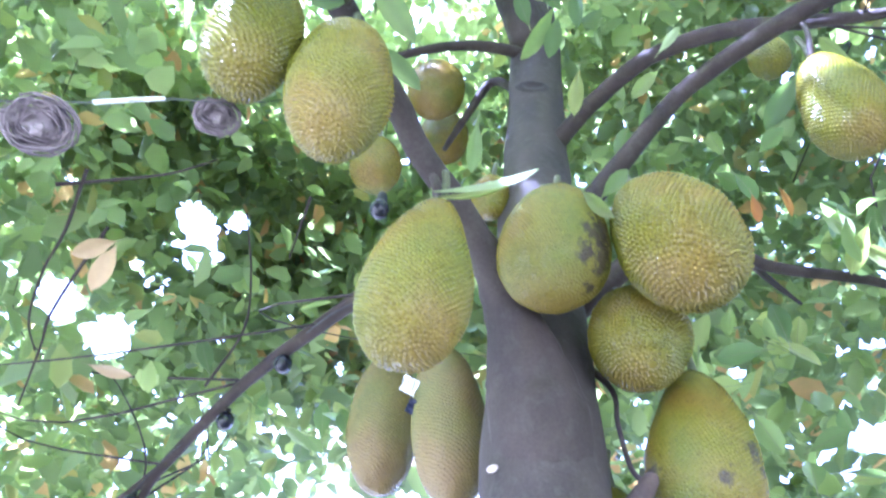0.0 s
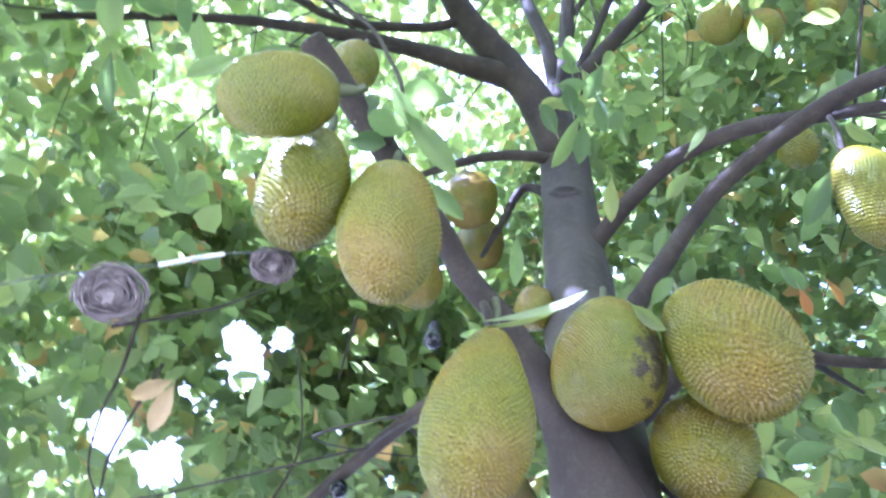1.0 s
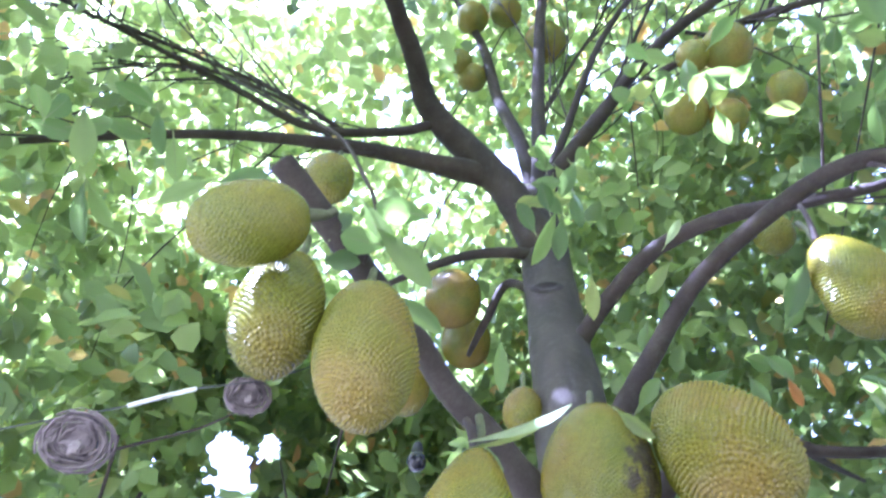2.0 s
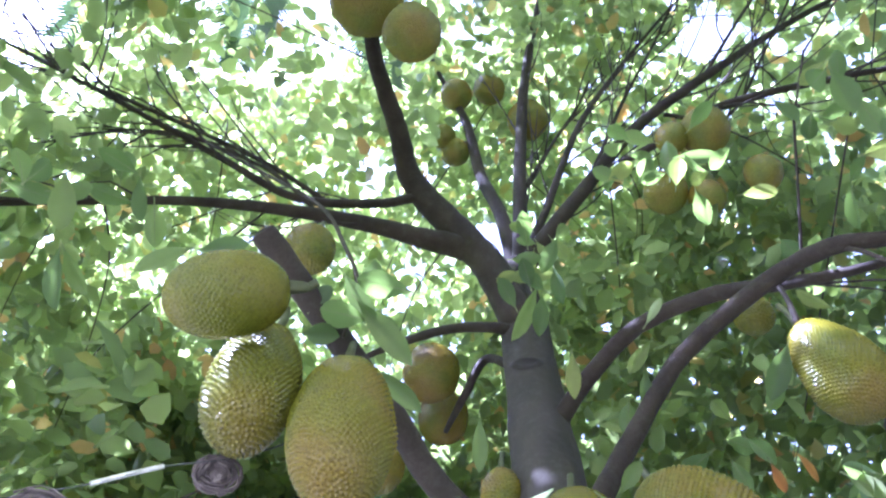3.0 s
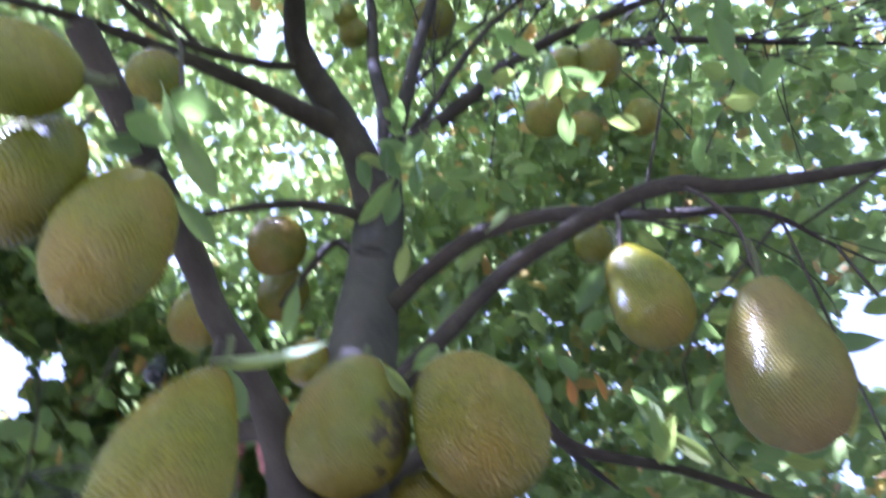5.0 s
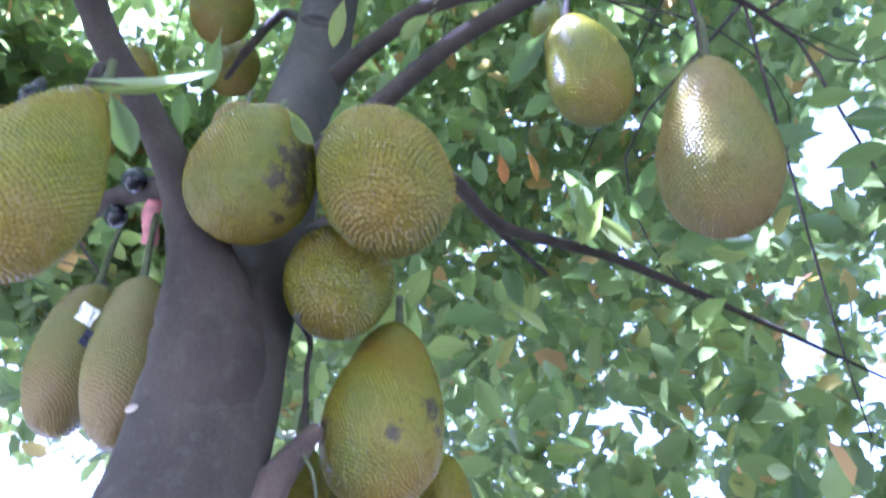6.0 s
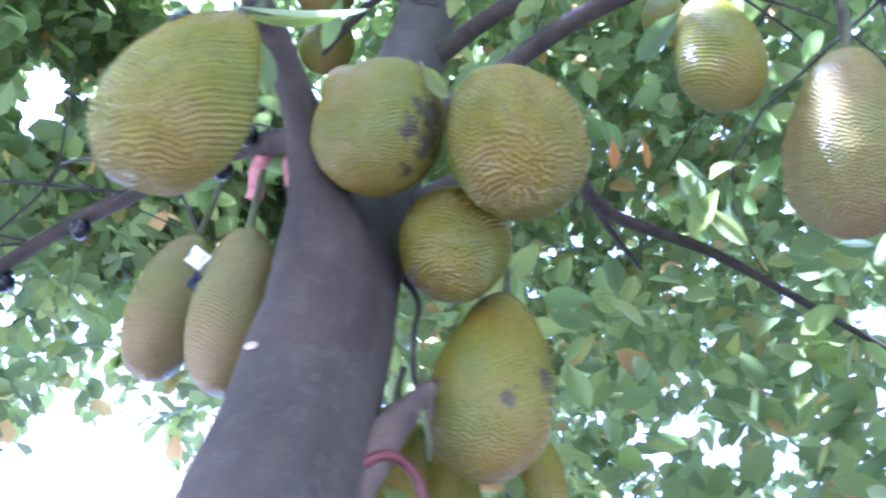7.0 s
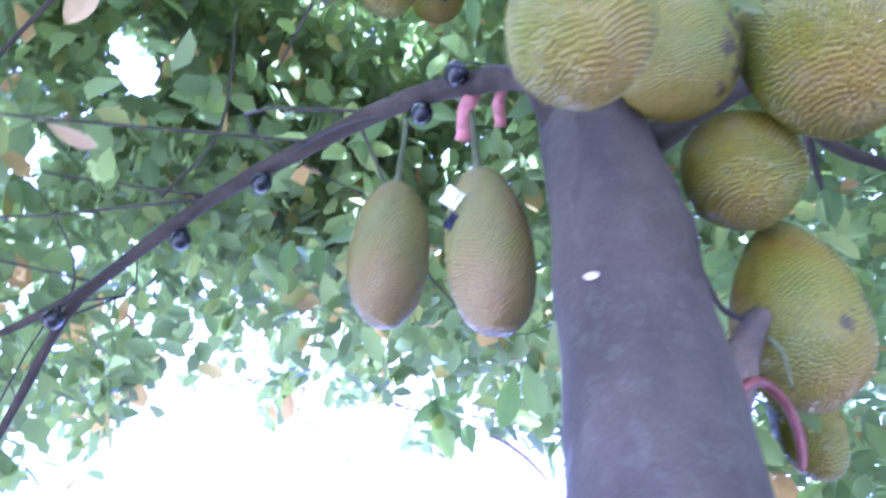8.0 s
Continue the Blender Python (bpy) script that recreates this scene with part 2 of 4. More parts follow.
BOUGHS["upright"] = [(0.32, 1.64, 5.38, 0.06), (0.351, 1.484, 5.65, 0.045), (0.409, 1.186, 6.449, 0.04), (0.521, 0.773, 7.334, 0.032), (0.778, 0.085, 8.367, 0.016), (0.9, -0.3, 9.0, 0.006)]
BOUGHS["upright_twin"] = [(0.32, 1.63, 5.45, 0.05), (0.26, 1.43, 5.9, 0.042), (0.152, 1.317, 6.425, 0.038), (0.075, 1.08, 6.893, 0.03), (-0.098, 0.828, 7.34, 0.018), (-0.3, 0.5, 7.9, 0.007)]
BOUGHS["spreading"] = [(0.34, 1.6, 5.4, 0.055), (0.46, 1.46, 5.55, 0.045), (0.703, 1.26, 5.772, 0.04), (1.046, 0.992, 6.095, 0.034), (1.498, 0.753, 6.34, 0.028), (2.09, 0.509, 6.7, 0.02),
                  (2.872, 0.169, 6.916, 0.01)]
BOUGHS["slender"] = [(0.36, 1.55, 5.5, 0.03), (0.5, 1.38, 5.8, 0.024), (0.766, 1.054, 6.442, 0.02), (1.067, 0.823, 6.952, 0.016), (1.512, 0.462, 7.413, 0.009), (1.9, 0.2, 7.8, 0.004)]
BOUGHS["side"] = [(0.32, 1.74, 4.1, 0.050), (0.426, 1.66, 4.22, 0.037), (0.525, 1.533, 4.259, 0.034), (0.695, 1.344, 4.27, 0.032), (0.911, 1.183, 4.175, 0.029), (1.073, 1.06, 3.98, 0.024),
             (1.2, 0.98, 3.86, 0.018), (1.45, 0.9, 3.8, 0.011), (1.7, 0.95, 3.75, 0.005)]
BOUGHS["lower_side"] = [(0.34, 1.6, 3.35, 0.050), (0.44, 1.5, 3.5, 0.036), (0.58, 1.419, 3.704, 0.033), (0.767, 1.28, 3.92, 0.031), (1.007, 1.033, 3.92, 0.030), (1.14, 0.86, 3.79, 0.028),
                   (1.31, 0.82, 3.755, 0.023), (1.549, 0.75, 3.773, 0.021), (1.754, 0.676, 3.783, 0.017), (2.3, 0.5, 3.85, 0.008)]
BOUGHS["cut"] = [(0.31, 1.56, 2.05, 0.04), (0.305, 1.51, 2.33, 0.09), (0.29, 1.46, 2.55, 0.116), (0.265, 1.425, 2.69, 0.102), (0.215, 1.355, 2.82, 0.064), (0.14, 1.25, 2.92, 0.041), (0.055, 1.145, 2.985, 0.032), (-0.03, 1.07, 3.05, 0.031), (-0.09, 0.98, 3.10, 0.031),
    (-0.263, 0.735, 3.20, 0.031), (-0.36, 0.57, 3.22, 0.031), (-0.372, 0.55, 3.223, 0.027)]
BOUGHS["drooping"] = [(0.26, 1.62, 3.1, 0.060), (0.125, 1.55, 3.25, 0.037), (-0.026, 1.678, 3.368, 0.033), (-0.189, 1.846, 3.447, 0.030), (-0.393, 2.06, 3.46, 0.027), (-0.674, 2.324, 3.395, 0.024),
                 (-0.957, 2.636, 3.269, 0.021), (-1.07, 2.77, 3.14, 0.017), (-1.16, 3.02, 2.8, 0.013), (-1.3, 3.3, 2.4, 0.007)]
BOUGHS["drooping_fork"] = [(-0.99, 2.67, 3.24, 0.018), (-1.2, 2.82, 3.12, 0.014), (-1.5, 3.0, 2.98, 0.008)]
BOUGHS["low_right"] = [(0.40, 1.56, 3.1, 0.04), (0.633, 1.40, 3.26, 0.026), (0.769, 1.407, 3.328, 0.022), (0.961, 1.555, 3.364, 0.019), (1.3, 1.604, 3.394, 0.016), (1.632, 1.691, 3.416, 0.013),
                  (1.943, 1.769, 3.42, 0.01), (2.5, 1.9, 3.4, 0.005)]
BOUGHS["low_right_fork"] = [(0.785, 1.412, 3.33, 0.016), (1.02, 1.667, 3.455, 0.012), (1.245, 1.892, 3.594, 0.006)]
BOUGHS["back"] = [(0.30, 1.70, 4.95, 0.03), (0.174, 1.66, 4.943, 0.028), (-0.026, 1.65, 4.923, 0.024), (-0.229, 1.64, 4.798, 0.02), (-0.5, 1.7, 4.7, 0.01)]
BOUGHS["back_down"] = [(0.27, 1.78, 4.75, 0.024), (0.132, 1.86, 5.0, 0.022), (0.02, 1.98, 4.86, 0.02), (-0.08, 2.2, 4.9, 0.012)]
BOUGHS["tawny"] = [(0.9, 1.1, 5.75, 0.02), (1.105, 0.965, 5.667, 0.022), (1.38, 0.789, 5.627, 0.022), (1.913, 0.661, 5.551, 0.018), (2.22, 0.609, 5.519, 0.014), (2.8, 0.5, 5.5, 0.006)]
BOUGHS["stub"] = [(0.37, 1.48, 2.22, 0.060), (0.415, 1.462, 2.31, 0.046), (0.455, 1.452, 2.395, 0.031), (0.485, 1.446, 2.452, 0.022), (0.506, 1.438, 2.485, 0.017), (0.515, 1.437, 2.495, 0.008)]
BOUGHS["fan_one"] = [(0.514, 1.435, 5.632, 0.0160), (0.766, 1.254, 5.975, 0.0135), (1.081, 0.921, 6.623, 0.0110), (1.465, 0.485, 7.216, 0.0085), (1.727, -0.036, 7.686, 0.0060)]
BOUGHS["fan_two"] = [(1.238, 0.942, 6.219, 0.0140), (1.590, 0.964, 6.166, 0.0110), (1.930, 0.591, 6.537, 0.0080), (2.277, 0.142, 6.973, 0.0050)]
BOUGHS["fan_three"] = [(1.483, 0.769, 6.342, 0.0130), (1.865, 0.400, 6.792, 0.0090), (2.308, -0.036, 7.178, 0.0050)]
BOUGHS["left_thin"] = [(-0.663, 1.183, 5.508, 0.0160), (-0.999, 0.989, 5.642, 0.0135), (-1.462, 0.777, 5.754, 0.0110), (-1.962, 0.547, 5.796, 0.0085), (-2.446, 0.387, 5.895, 0.0060)]
BOUGHS["left_thin_two"] = [(-0.429, 1.295, 5.457, 0.0140), (-0.639, 1.221, 5.340, 0.0118), (-0.949, 1.012, 5.544, 0.0095), (-1.432, 0.818, 5.649, 0.0072), (-1.848, 0.757, 5.593, 0.0050)]
BOUGHS["curving"] = [(-0.203, 0.775, 3.144, 0.0039), (-0.187, 0.736, 3.209, 0.0046), (-0.188, 0.706, 3.309, 0.0052), (-0.242, 0.706, 3.516, 0.0059), (-0.397, 0.739, 4.010, 0.0065), (-0.710, 0.770, 4.566, 0.0072), (-1.138, 0.768, 5.186, 0.0078)]
BOUGHS["up_mid"] = [(0.394, 1.328, 6.047, 0.0140), (0.645, 1.166, 6.639, 0.0110), (0.892, 0.950, 7.062, 0.0080), (1.154, 0.507, 7.689, 0.0050)]
BOUGHS["hanging_one"] = [(-1.234, 1.568, 3.481, 0.007), (-1.082, 1.588, 3.561, 0.0057), (-0.918, 1.598, 3.639, 0.0043), (-0.781, 1.577, 3.713, 0.003)]
BOUGHS["hanging_two"] = [(-1.155, 1.545, 3.549, 0.007), (-1.2, 1.694, 3.402, 0.006), (-1.242, 1.772, 3.301, 0.005), (-1.26, 1.875, 3.181, 0.004), (-1.231, 1.952, 3.118, 0.003)]
BOUGHS["hanging_three"] = [(-1.086, 1.708, 3.463, 0.007), (-1.202, 1.869, 3.232, 0.0057), (-1.219, 1.945, 3.135, 0.0043), (-1.244, 2.052, 2.979, 0.003)]
BOUGHS["hanging_four"] = [(-0.763, 1.91, 3.863, 0.003), (-0.727, 2.1, 3.714, 0.004), (-0.732, 2.244, 3.568, 0.005), (-0.839, 2.366, 3.381, 0.006)]
BOUGHS["hanging_five"] = [(-0.533, 1.878, 3.959, 0.007), (-0.55, 1.926, 3.918, 0.005), (-0.595, 2.061, 3.794, 0.003)]
for key, pts in BOUGHS.items():
    on_tree("limb", pts, {"stub": STUB_BARK, "cut": FORK_SHADE_BARK}.get(key, BOUGH_BARK), {"cut": "limb sawn off short with a dark cut end", "stub": "short broken stub with pinkish bark"}.get(key, ""), 14, 6, 0.10)


# ---- leaves ----
def leaf_shape(length, width, fold, curl):
    """A broad leathery leaf along +y with a raised midrib."""
    rows = [(0.0, 0.03), (0.14, 0.30), (0.34, 0.78), (0.56, 1.0), (0.76, 0.88), (0.91, 0.5), (1.0, 0.04)]
    verts, faces = [], []
    for s, w in rows:
        z = -curl * length * s * s
        h = w * width / 2
        verts += [(-h, s * length, z + fold * h), (-h * 0.5, s * length, z + fold * h * 0.35), (0, s * length, z - 0.0015), (h * 0.5, s * length, z + fold * h * 0.35), (h, s * length, z + fold * h)]
    for i in range(len(rows) - 1):
        for k in range(4):
            a = i * 5 + k
            faces.append((a, a + 1, a + 6, a + 5))
    for s, w in rows[:-1]:
        z, t = -curl * length * s * s, 0.0013 * (1 - 0.7 * s)
        verts += [(-t, s * length, z - 0.0024), (t, s * length, z - 0.0024)]
    rib = len(rows) * 5
    for i in range(len(rows) - 2):
        faces.append((rib + 2 * i, rib + 2 * i + 1, rib + 2 * i + 3, rib + 2 * i + 2))
    stem = len(verts)
    verts += [(-0.0015, -0.02, 0), (0.0015, -0.02, 0), (0.0015, 0.01, -0.001), (-0.0015, 0.01, -0.001)]
    faces.append((stem, stem + 1, stem + 2, stem + 3))
    return verts, faces


def leaf_mesh(name, shape, mat):
    """A leaf mesh whose midrib and stalk are pale."""
    me = mesh_of(name, *shape, mat)
    me.materials.append(RIB)
    for p in me.polygons[24:]:
        p.material_index = 1
    return me


LEAF_MESHES = [leaf_mesh("leaf", leaf_shape(0.125 * s, 0.062 * s * w, f, c), LEAF_NEAR)
               for s, w, f, c in ((1.0, 1.0, 0.25, 0.15), (0.85, 1.1, 0.35, 0.25), (1.15, 0.9, 0.15, 0.1), (0.95, 1.0, 0.3, -0.1))]


def near_sprig(rng, x, y, z, count, spread=0.07, size=1.0, meshes=None, name="leaf"):
    """A rosette of single leaves round a shoot tip."""
    for _ in range(count):
        yaw, droop = rng.uniform(0, 2 * math.pi), rng.uniform(-1.15, 0.45)
        m = Matrix.Translation((x - 0.27 + rng.uniform(-spread, spread), y - 1.3 + rng.uniform(-spread, spread), z + rng.uniform(-spread, spread)))
        m = m @ Euler((droop, rng.uniform(-0.7, 0.7), yaw), "ZYX").to_matrix().to_4x4() @ Matrix.Diagonal((size * rng.uniform(0.8, 1.15),) * 3 + (1,))
        part(name, rng.choice(meshes or LEAF_MESHES), tree, "", m)


def build_crown():
    """The mass of the crown: shoots with rosettes of leaves, and the twigs that bear them."""
    rng = np.random.default_rng(7)
    centre = np.array([0.2, 0.8, 2.0])
    total = 27000
    z = rng.uniform(0.12, 1.0, total)
    az = rng.uniform(-math.pi, math.pi, total)
    way = np.stack([np.sqrt(1 - z * z) * np.sin(az), np.sqrt(1 - z * z) * np.cos(az), z], 1)
    elev = np.degrees(np.arcsin(z))
    azd = np.degrees(az)
    rmin = np.interp(elev, [5, 30, 45, 60, 75], [2.5, 2.3, 2.6, 4.1, 5.1])
    rmax = np.interp(elev, [5, 30, 60, 90], [6.5, 6.5, 8.0, 8.8])
    rmin = np.where((azd > -55) & (azd < -8) & (elev < 46), 3.1, rmin)
    r = rmin + (rmax - rmin) * rng.uniform(0, 1, total) ** 0.8
    p = centre + way * r[:, None]
    keep = np.ones(total, bool)
    # unseen side behind the camera, thinned to set the light on the fruits
    behind = (np.abs(azd) > 95) & (elev < 40)
    keep &= ~(behind & (rng.uniform(0, 1, total) < np.where((azd < -95) & (elev > 24), 0.25, 0.35)))
    keep &= ~((np.abs(azd) > 60) & (elev < 9))
    # the clearing under the crown, and holes cut along sight lines from the eye to show sky
    edge = np.interp(azd, [-50, -30, -24, -18, 0, 10, 20, 30], [3, 12, 24, 33, 35, 34, 30, 12]) + 3.0 * np.sin(azd * 0.9) + 2 * np.sin(azd * 2.3)
    keep &= ~((np.abs(azd - 0) < 60) & (elev < edge))
    # the widest hole is enlarged to stand for the sun's glare
    holes = [((-0.34, 0.61, 0.72), 2.2), ((-0.42, 0.675, 0.61), 0.6), ((-0.38, 0.63, 0.67), 1.5), ((0.414, 0.70, 0.58), 1.8), ((0.56, 0.37, 0.74), 0.6), ((0.64, 0.45, 0.62), 0.6),
             ((-0.478, 0.009, 0.878), 6.5), ((-0.12, 0.23, 0.965), 1.6), ((-0.085, 0.36, 0.93), 1.2), ((0.017, 0.333, 0.943), 2.0), ((0.2, 0.02, 0.98), 0.8), ((0.51, 0.65, 0.565), 1.2)]
    eye = np.array([0.12, 0.15, 1.56])
    seen = p - eye
    seen /= np.linalg.norm(seen, axis=1)[:, None]
    for d, a in holes:
        d = np.array(d) / np.linalg.norm(d)
        keep &= np.degrees(np.arccos(np.clip(seen @ d, -1, 1))) > a
    keep &= ~((elev > 50) & (rng.uniform(0, 1, total) < 0.05))
    fronds = np.degrees(np.arccos(np.clip(seen @ np.array([-0.217, -0.037, 0.976]), -1, 1))) < 9
    keep &= ~(fronds & ((p[:, 2] < 9.0) | (rng.uniform(0, 1, total) < 0.5)) & (rng.uniform(0, 1, total) < 0.93))
    # clumps
    clump = np.array([noise.noise(Vector(q) * 1.1) for q in p])
    keep &= clump > rng.uniform(-0.75, -0.05, total)
    # added foliage towards the sun, mostly out of view, that keeps the trunk shaded
    extra = 1700
    low = np.stack([rng.uniform(-2.6, 2.0, extra), rng.uniform(0.0, 3.4, extra), rng.uniform(2.4, 5.8, extra)], 1)
    shade = low + np.array(SUN_WAY) * rng.uniform(3.0, 7.0, extra)[:, None]
    shade = shade[(shade[:, 2] > 5.9) | (shade[:, 0] < -1.3)]
    # clumps added up the sun's way to block sun spots on the fruits and the trunk
    for spot in ((0.50, 1.15, 3.12), (0.24, 1.19, 3.08), (0.30, 1.15, 3.0), (0.30, 1.45, 3.2), (0.25, 1.40, 2.3), (0.10, 1.70, 3.0), (0.08, 1.72, 2.85), (-0.10, 1.97, 2.95), (0.27, 1.38, 2.0), (0.20, 1.28, 1.85), (0.22, 1.30, 2.15), (0.16, 1.42, 2.13), (0.15, 1.43, 2.05), (0.19, 1.34, 2.72), (0.18, 1.33, 2.62), (0.26, 1.35, 1.6), (0.24, 1.30, 1.3), (0.30, 1.6, 4.1),
                 (0.31, 1.62, 4.6), (0.31, 1.62, 3.7), (1.05, 0.98, 3.36), (1.40, 1.08, 3.25), (-0.1, 1.95, 3.2), (0.65, 1.45, 2.65), (0.02, 0.98, 2.6)):
        clumped = np.array(spot) + rng.normal(0, 0.11, (24, 3)) + np.array(SUN_WAY) * rng.uniform(3.0, 7.0, 24)[:, None]
        shade = np.concatenate([shade, clumped])
    # a second depth of leaves on the side of the trunk away from the clearing
    more = 7600
    pick = rng.uniform(0, 1, more)
    left, over = pick < 0.42, pick > 0.72
    a2 = np.where(left, rng.uniform(-1.1, -0.02, more), np.where(over, rng.uniform(-1.5, 2.6, more), rng.uniform(-0.1, 1.3, more)))
    z2 = np.sin(np.radians(np.where(left, rng.uniform(39, 58, more), np.where(over, rng.uniform(57, 88, more), rng.uniform(38, 74, more)))))
    w2 = np.stack([np.sqrt(1 - z2 * z2) * np.sin(a2), np.sqrt(1 - z2 * z2) * np.cos(a2), z2], 1)
    deep = centre + w2 * (rng.uniform(4.2, 7.5, more) + 1.2 * over)[:, None]
    seen = (deep - eye) / np.linalg.norm(deep - eye, axis=1)[:, None]
    free = np.ones(more, bool)
    for d, a in holes:
        d = np.array(d) / np.linalg.norm(d)
        free &= np.degrees(np.arccos(np.clip(seen @ d, -1, 1))) > a
    # lower shoots that hang nearer to the eye
    close = []
    for lo, hi, low_e, high_e, number, back in ((10, 48, 54, 68, 26, 1.1), (-27, -9, 51, 59, 55, 2.4), (-60, -30, 34, 56, 22, 0.0), (34, 60, 24, 46, 34, 0.0)):
        for _ in range(number):
            ca, ce, reach = math.radians(rng.uniform(lo, hi)), math.radians(rng.uniform(low_e, high_e)), rng.uniform(2.6, 3.6) + back
            close.append(eye + reach * np.array([math.cos(ce) * math.sin(ca), math.cos(ce) * math.cos(ca), math.sin(ce)]))
    p = np.concatenate([p[keep], shade, deep[free], np.array(close)])
    # thinned in a cone from the eye so that the palm shows
    seen = (p - eye) / np.linalg.norm(p - eye, axis=1)[:, None]
    over_palm = np.degrees(np.arccos(np.clip(seen @ np.array([-0.217, -0.037, 0.976]), -1, 1)))
    p = p[(over_palm > 5.0) | (rng.uniform(0, 1, len(p)) < 0.5)]
    # leaves of each shoot
    per = 6
    n = len(p) * per
    c = np.repeat(p, per, axis=0) + rng.normal(0, 0.055, (n, 3))
    n = len(c)
    yaw = rng.uniform(0, 2 * math.pi, n)
    droop = rng.uniform(-1.3, 0.35, n)
    tilt = rng.uniform(-0.8, 0.8, n)
    size = rng.uniform(0.10, 0.175, n) * np.interp(c[:, 2], [5.0, 6.5], [1.0, 0.92])
    fwd = np.stack([np.cos(droop) * np.sin(yaw), np.cos(droop) * np.cos(yaw), np.sin(droop)], 1)
    flat = np.stack([np.cos(yaw), -np.sin(yaw), np.zeros(n)], 1)
    upv = np.cross(flat, fwd)
    side = flat * np.cos(tilt)[:, None] + upv * np.sin(tilt)[:, None]
    upv = np.cross(side, fwd)
    w = size * rng.uniform(0.24, 0.34, n)
    # gaps through which the sun reaches the fruits
    sunpatch = [(1.235, 0.98, 3.30, 0.01), (1.25, 0.99, 3.25, 0.016), (1.27, 1.0, 3.21, 0.018), (1.295, 1.03, 3.16, 0.018), (0.955, 0.965, 3.485, 0.025), (1.02, 0.96, 3.445, 0.01),
                (0.932, 1.05, 3.335, 0.0), (-0.40, 0.675, 2.89, 0.05), (-0.365, 0.65, 2.885, 0.03), (-0.92, 0.67, 3.325, 0.01), (0.663, 0.86, 4.757, 0.05), (0.886, 0.70, 4.305, 0.05), (1.25, 1.462, 3.323, 0.05), (0.20, 0.93, 2.77, 0.02)]
    ok = np.ones(n, bool)
    s = np.array(SUN_WAY)
    for x, y, zz, rad in sunpatch:
        off = c + fwd * (0.5 * size)[:, None] - np.array([x, y, zz])
        along = off @ s
        ok &= ~((along > 0) & (np.linalg.norm(off - along[:, None] * s, axis=1) < rad + 0.3 * size))
    # small gaps cut along sight lines from the eye, where the sky shows
    gaps = [((-0.332, 0.586, 0.739), 1.3), ((-0.292, 0.594, 0.749), 1.2), ((-0.364, 0.599, 0.713), 1), ((-0.474, 0.626, 0.619), 0.4), ((-0.424, 0.671, 0.608), 0.4),
            ((0.593, 0.354, 0.724), 1.1), ((0.594, 0.387, 0.706), 1),
            ((0.657, 0.439, 0.613), 0.5), ((0.588, 0.496, 0.639), 0.9), ((0.649, 0.378, 0.66), 0.9), ((0.687, 0.441, 0.578), 0.6),
            ((0.551, 0.671, 0.496), 0.9), ((0.475, 0.683, 0.554), 0.9), ((0.607, 0.616, 0.501), 1.1), ((0.684, 0.505, 0.527), 1), ((0.454, 0.679, 0.577), 1.2),
            ((0.482, 0.688, 0.542), 1.2), ((0.197, -0.019, 0.98), 1.2), ((-0.128, 0.196, 0.972), 0.8), ((0.24, 0.039, 0.97), 0.5),
            ((0.276, 0.084, 0.958), 0.4)]
    away = c + fwd * (0.5 * size)[:, None] - eye
    far = np.linalg.norm(away, axis=1)
    away /= far[:, None]
    room = np.degrees(0.3 * size / far)
    for lo, hi, low_e, high_e, number in ((-65, -4, 14, 46, 60), (24, 78, 10, 50, 100), (5, 85, 50, 78, 70), (34, 62, 12, 34, 70)):
        for _ in range(number):
            ga, ge = math.radians(rng.uniform(lo, hi)), math.radians(rng.uniform(low_e, high_e))
            gaps.append(((math.cos(ge) * math.sin(ga), math.cos(ge) * math.cos(ga), math.sin(ge)), rng.uniform(0.0, 0.4)))
    windows = [((0.1, 0.06, 1.55), [(-0.366, 0.599, 0.712, 1.2), (-0.341, 0.590, 0.732, 1.5), (-0.290, 0.602, 0.744, 1.2), (-0.467, 0.634, 0.617, 0.4), (-0.414, 0.678, 0.608, 0.5),
                                    (0.013, 0.327, 0.945, 1.3), (-0.140, 0.238, 0.961, 0.5), (-0.470, 0.022, 0.882, 5.5), (-0.122, 0.219, 0.968, 1.1), (0.450, 0.683, 0.575, 1)]),
               ((0.45, 0.27, 1.59), [(0.552, 0.318, 0.771, 0.4), (0.559, 0.370, 0.742, 0.5), (0.650, 0.457, 0.607, 0.3), (0.405, 0.693, 0.596, 0.6), (0.439, 0.693, 0.572, 0.4),
                                     (0.360, 0.742, 0.565, 0.3), (0.632, 0.365, 0.683, 0.3), (0.620, 0.640, 0.455, 0.2), (0.677, 0.545, 0.495, 0.3), (0.576, 0.548, 0.607, 0.2)]),
               ((-0.1, 0.5, 1.54), [(-0.381, 0.633, 0.674, 0.3), (-0.307, 0.576, 0.758, 0.4), (-0.346, 0.558, 0.754, 0.2), (-0.331, 0.730, 0.598, 0.2)])]
    for _ in range(60):
        ga, ge = math.radians(rng.uniform(26, 66)), math.radians(rng.uniform(26, 54))
        windows[1][1].append((math.cos(ge) * math.sin(ga), math.cos(ge) * math.cos(ga), math.sin(ge), rng.uniform(-0.15, 0.3)))
    for spot, ways in windows:
        line = c + fwd * (0.5 * size)[:, None] - np.array(spot)
        reach = np.linalg.norm(line, axis=1)
        for x, y, zz, wide in ways:
            ok &= np.degrees(np.arccos(np.clip(line @ np.array([x, y, zz]) / reach, -1, 1))) > 0.5 * wide + np.degrees(0.3 * size / reach)
    for d, wide in gaps:
        ok &= np.degrees(np.arccos(np.clip(away @ np.array(d), -1, 1))) > 0.7 * wide + room
    c, fwd, side, upv, w, size = c[ok], fwd[ok], side[ok], upv[ok], w[ok], size[ok]
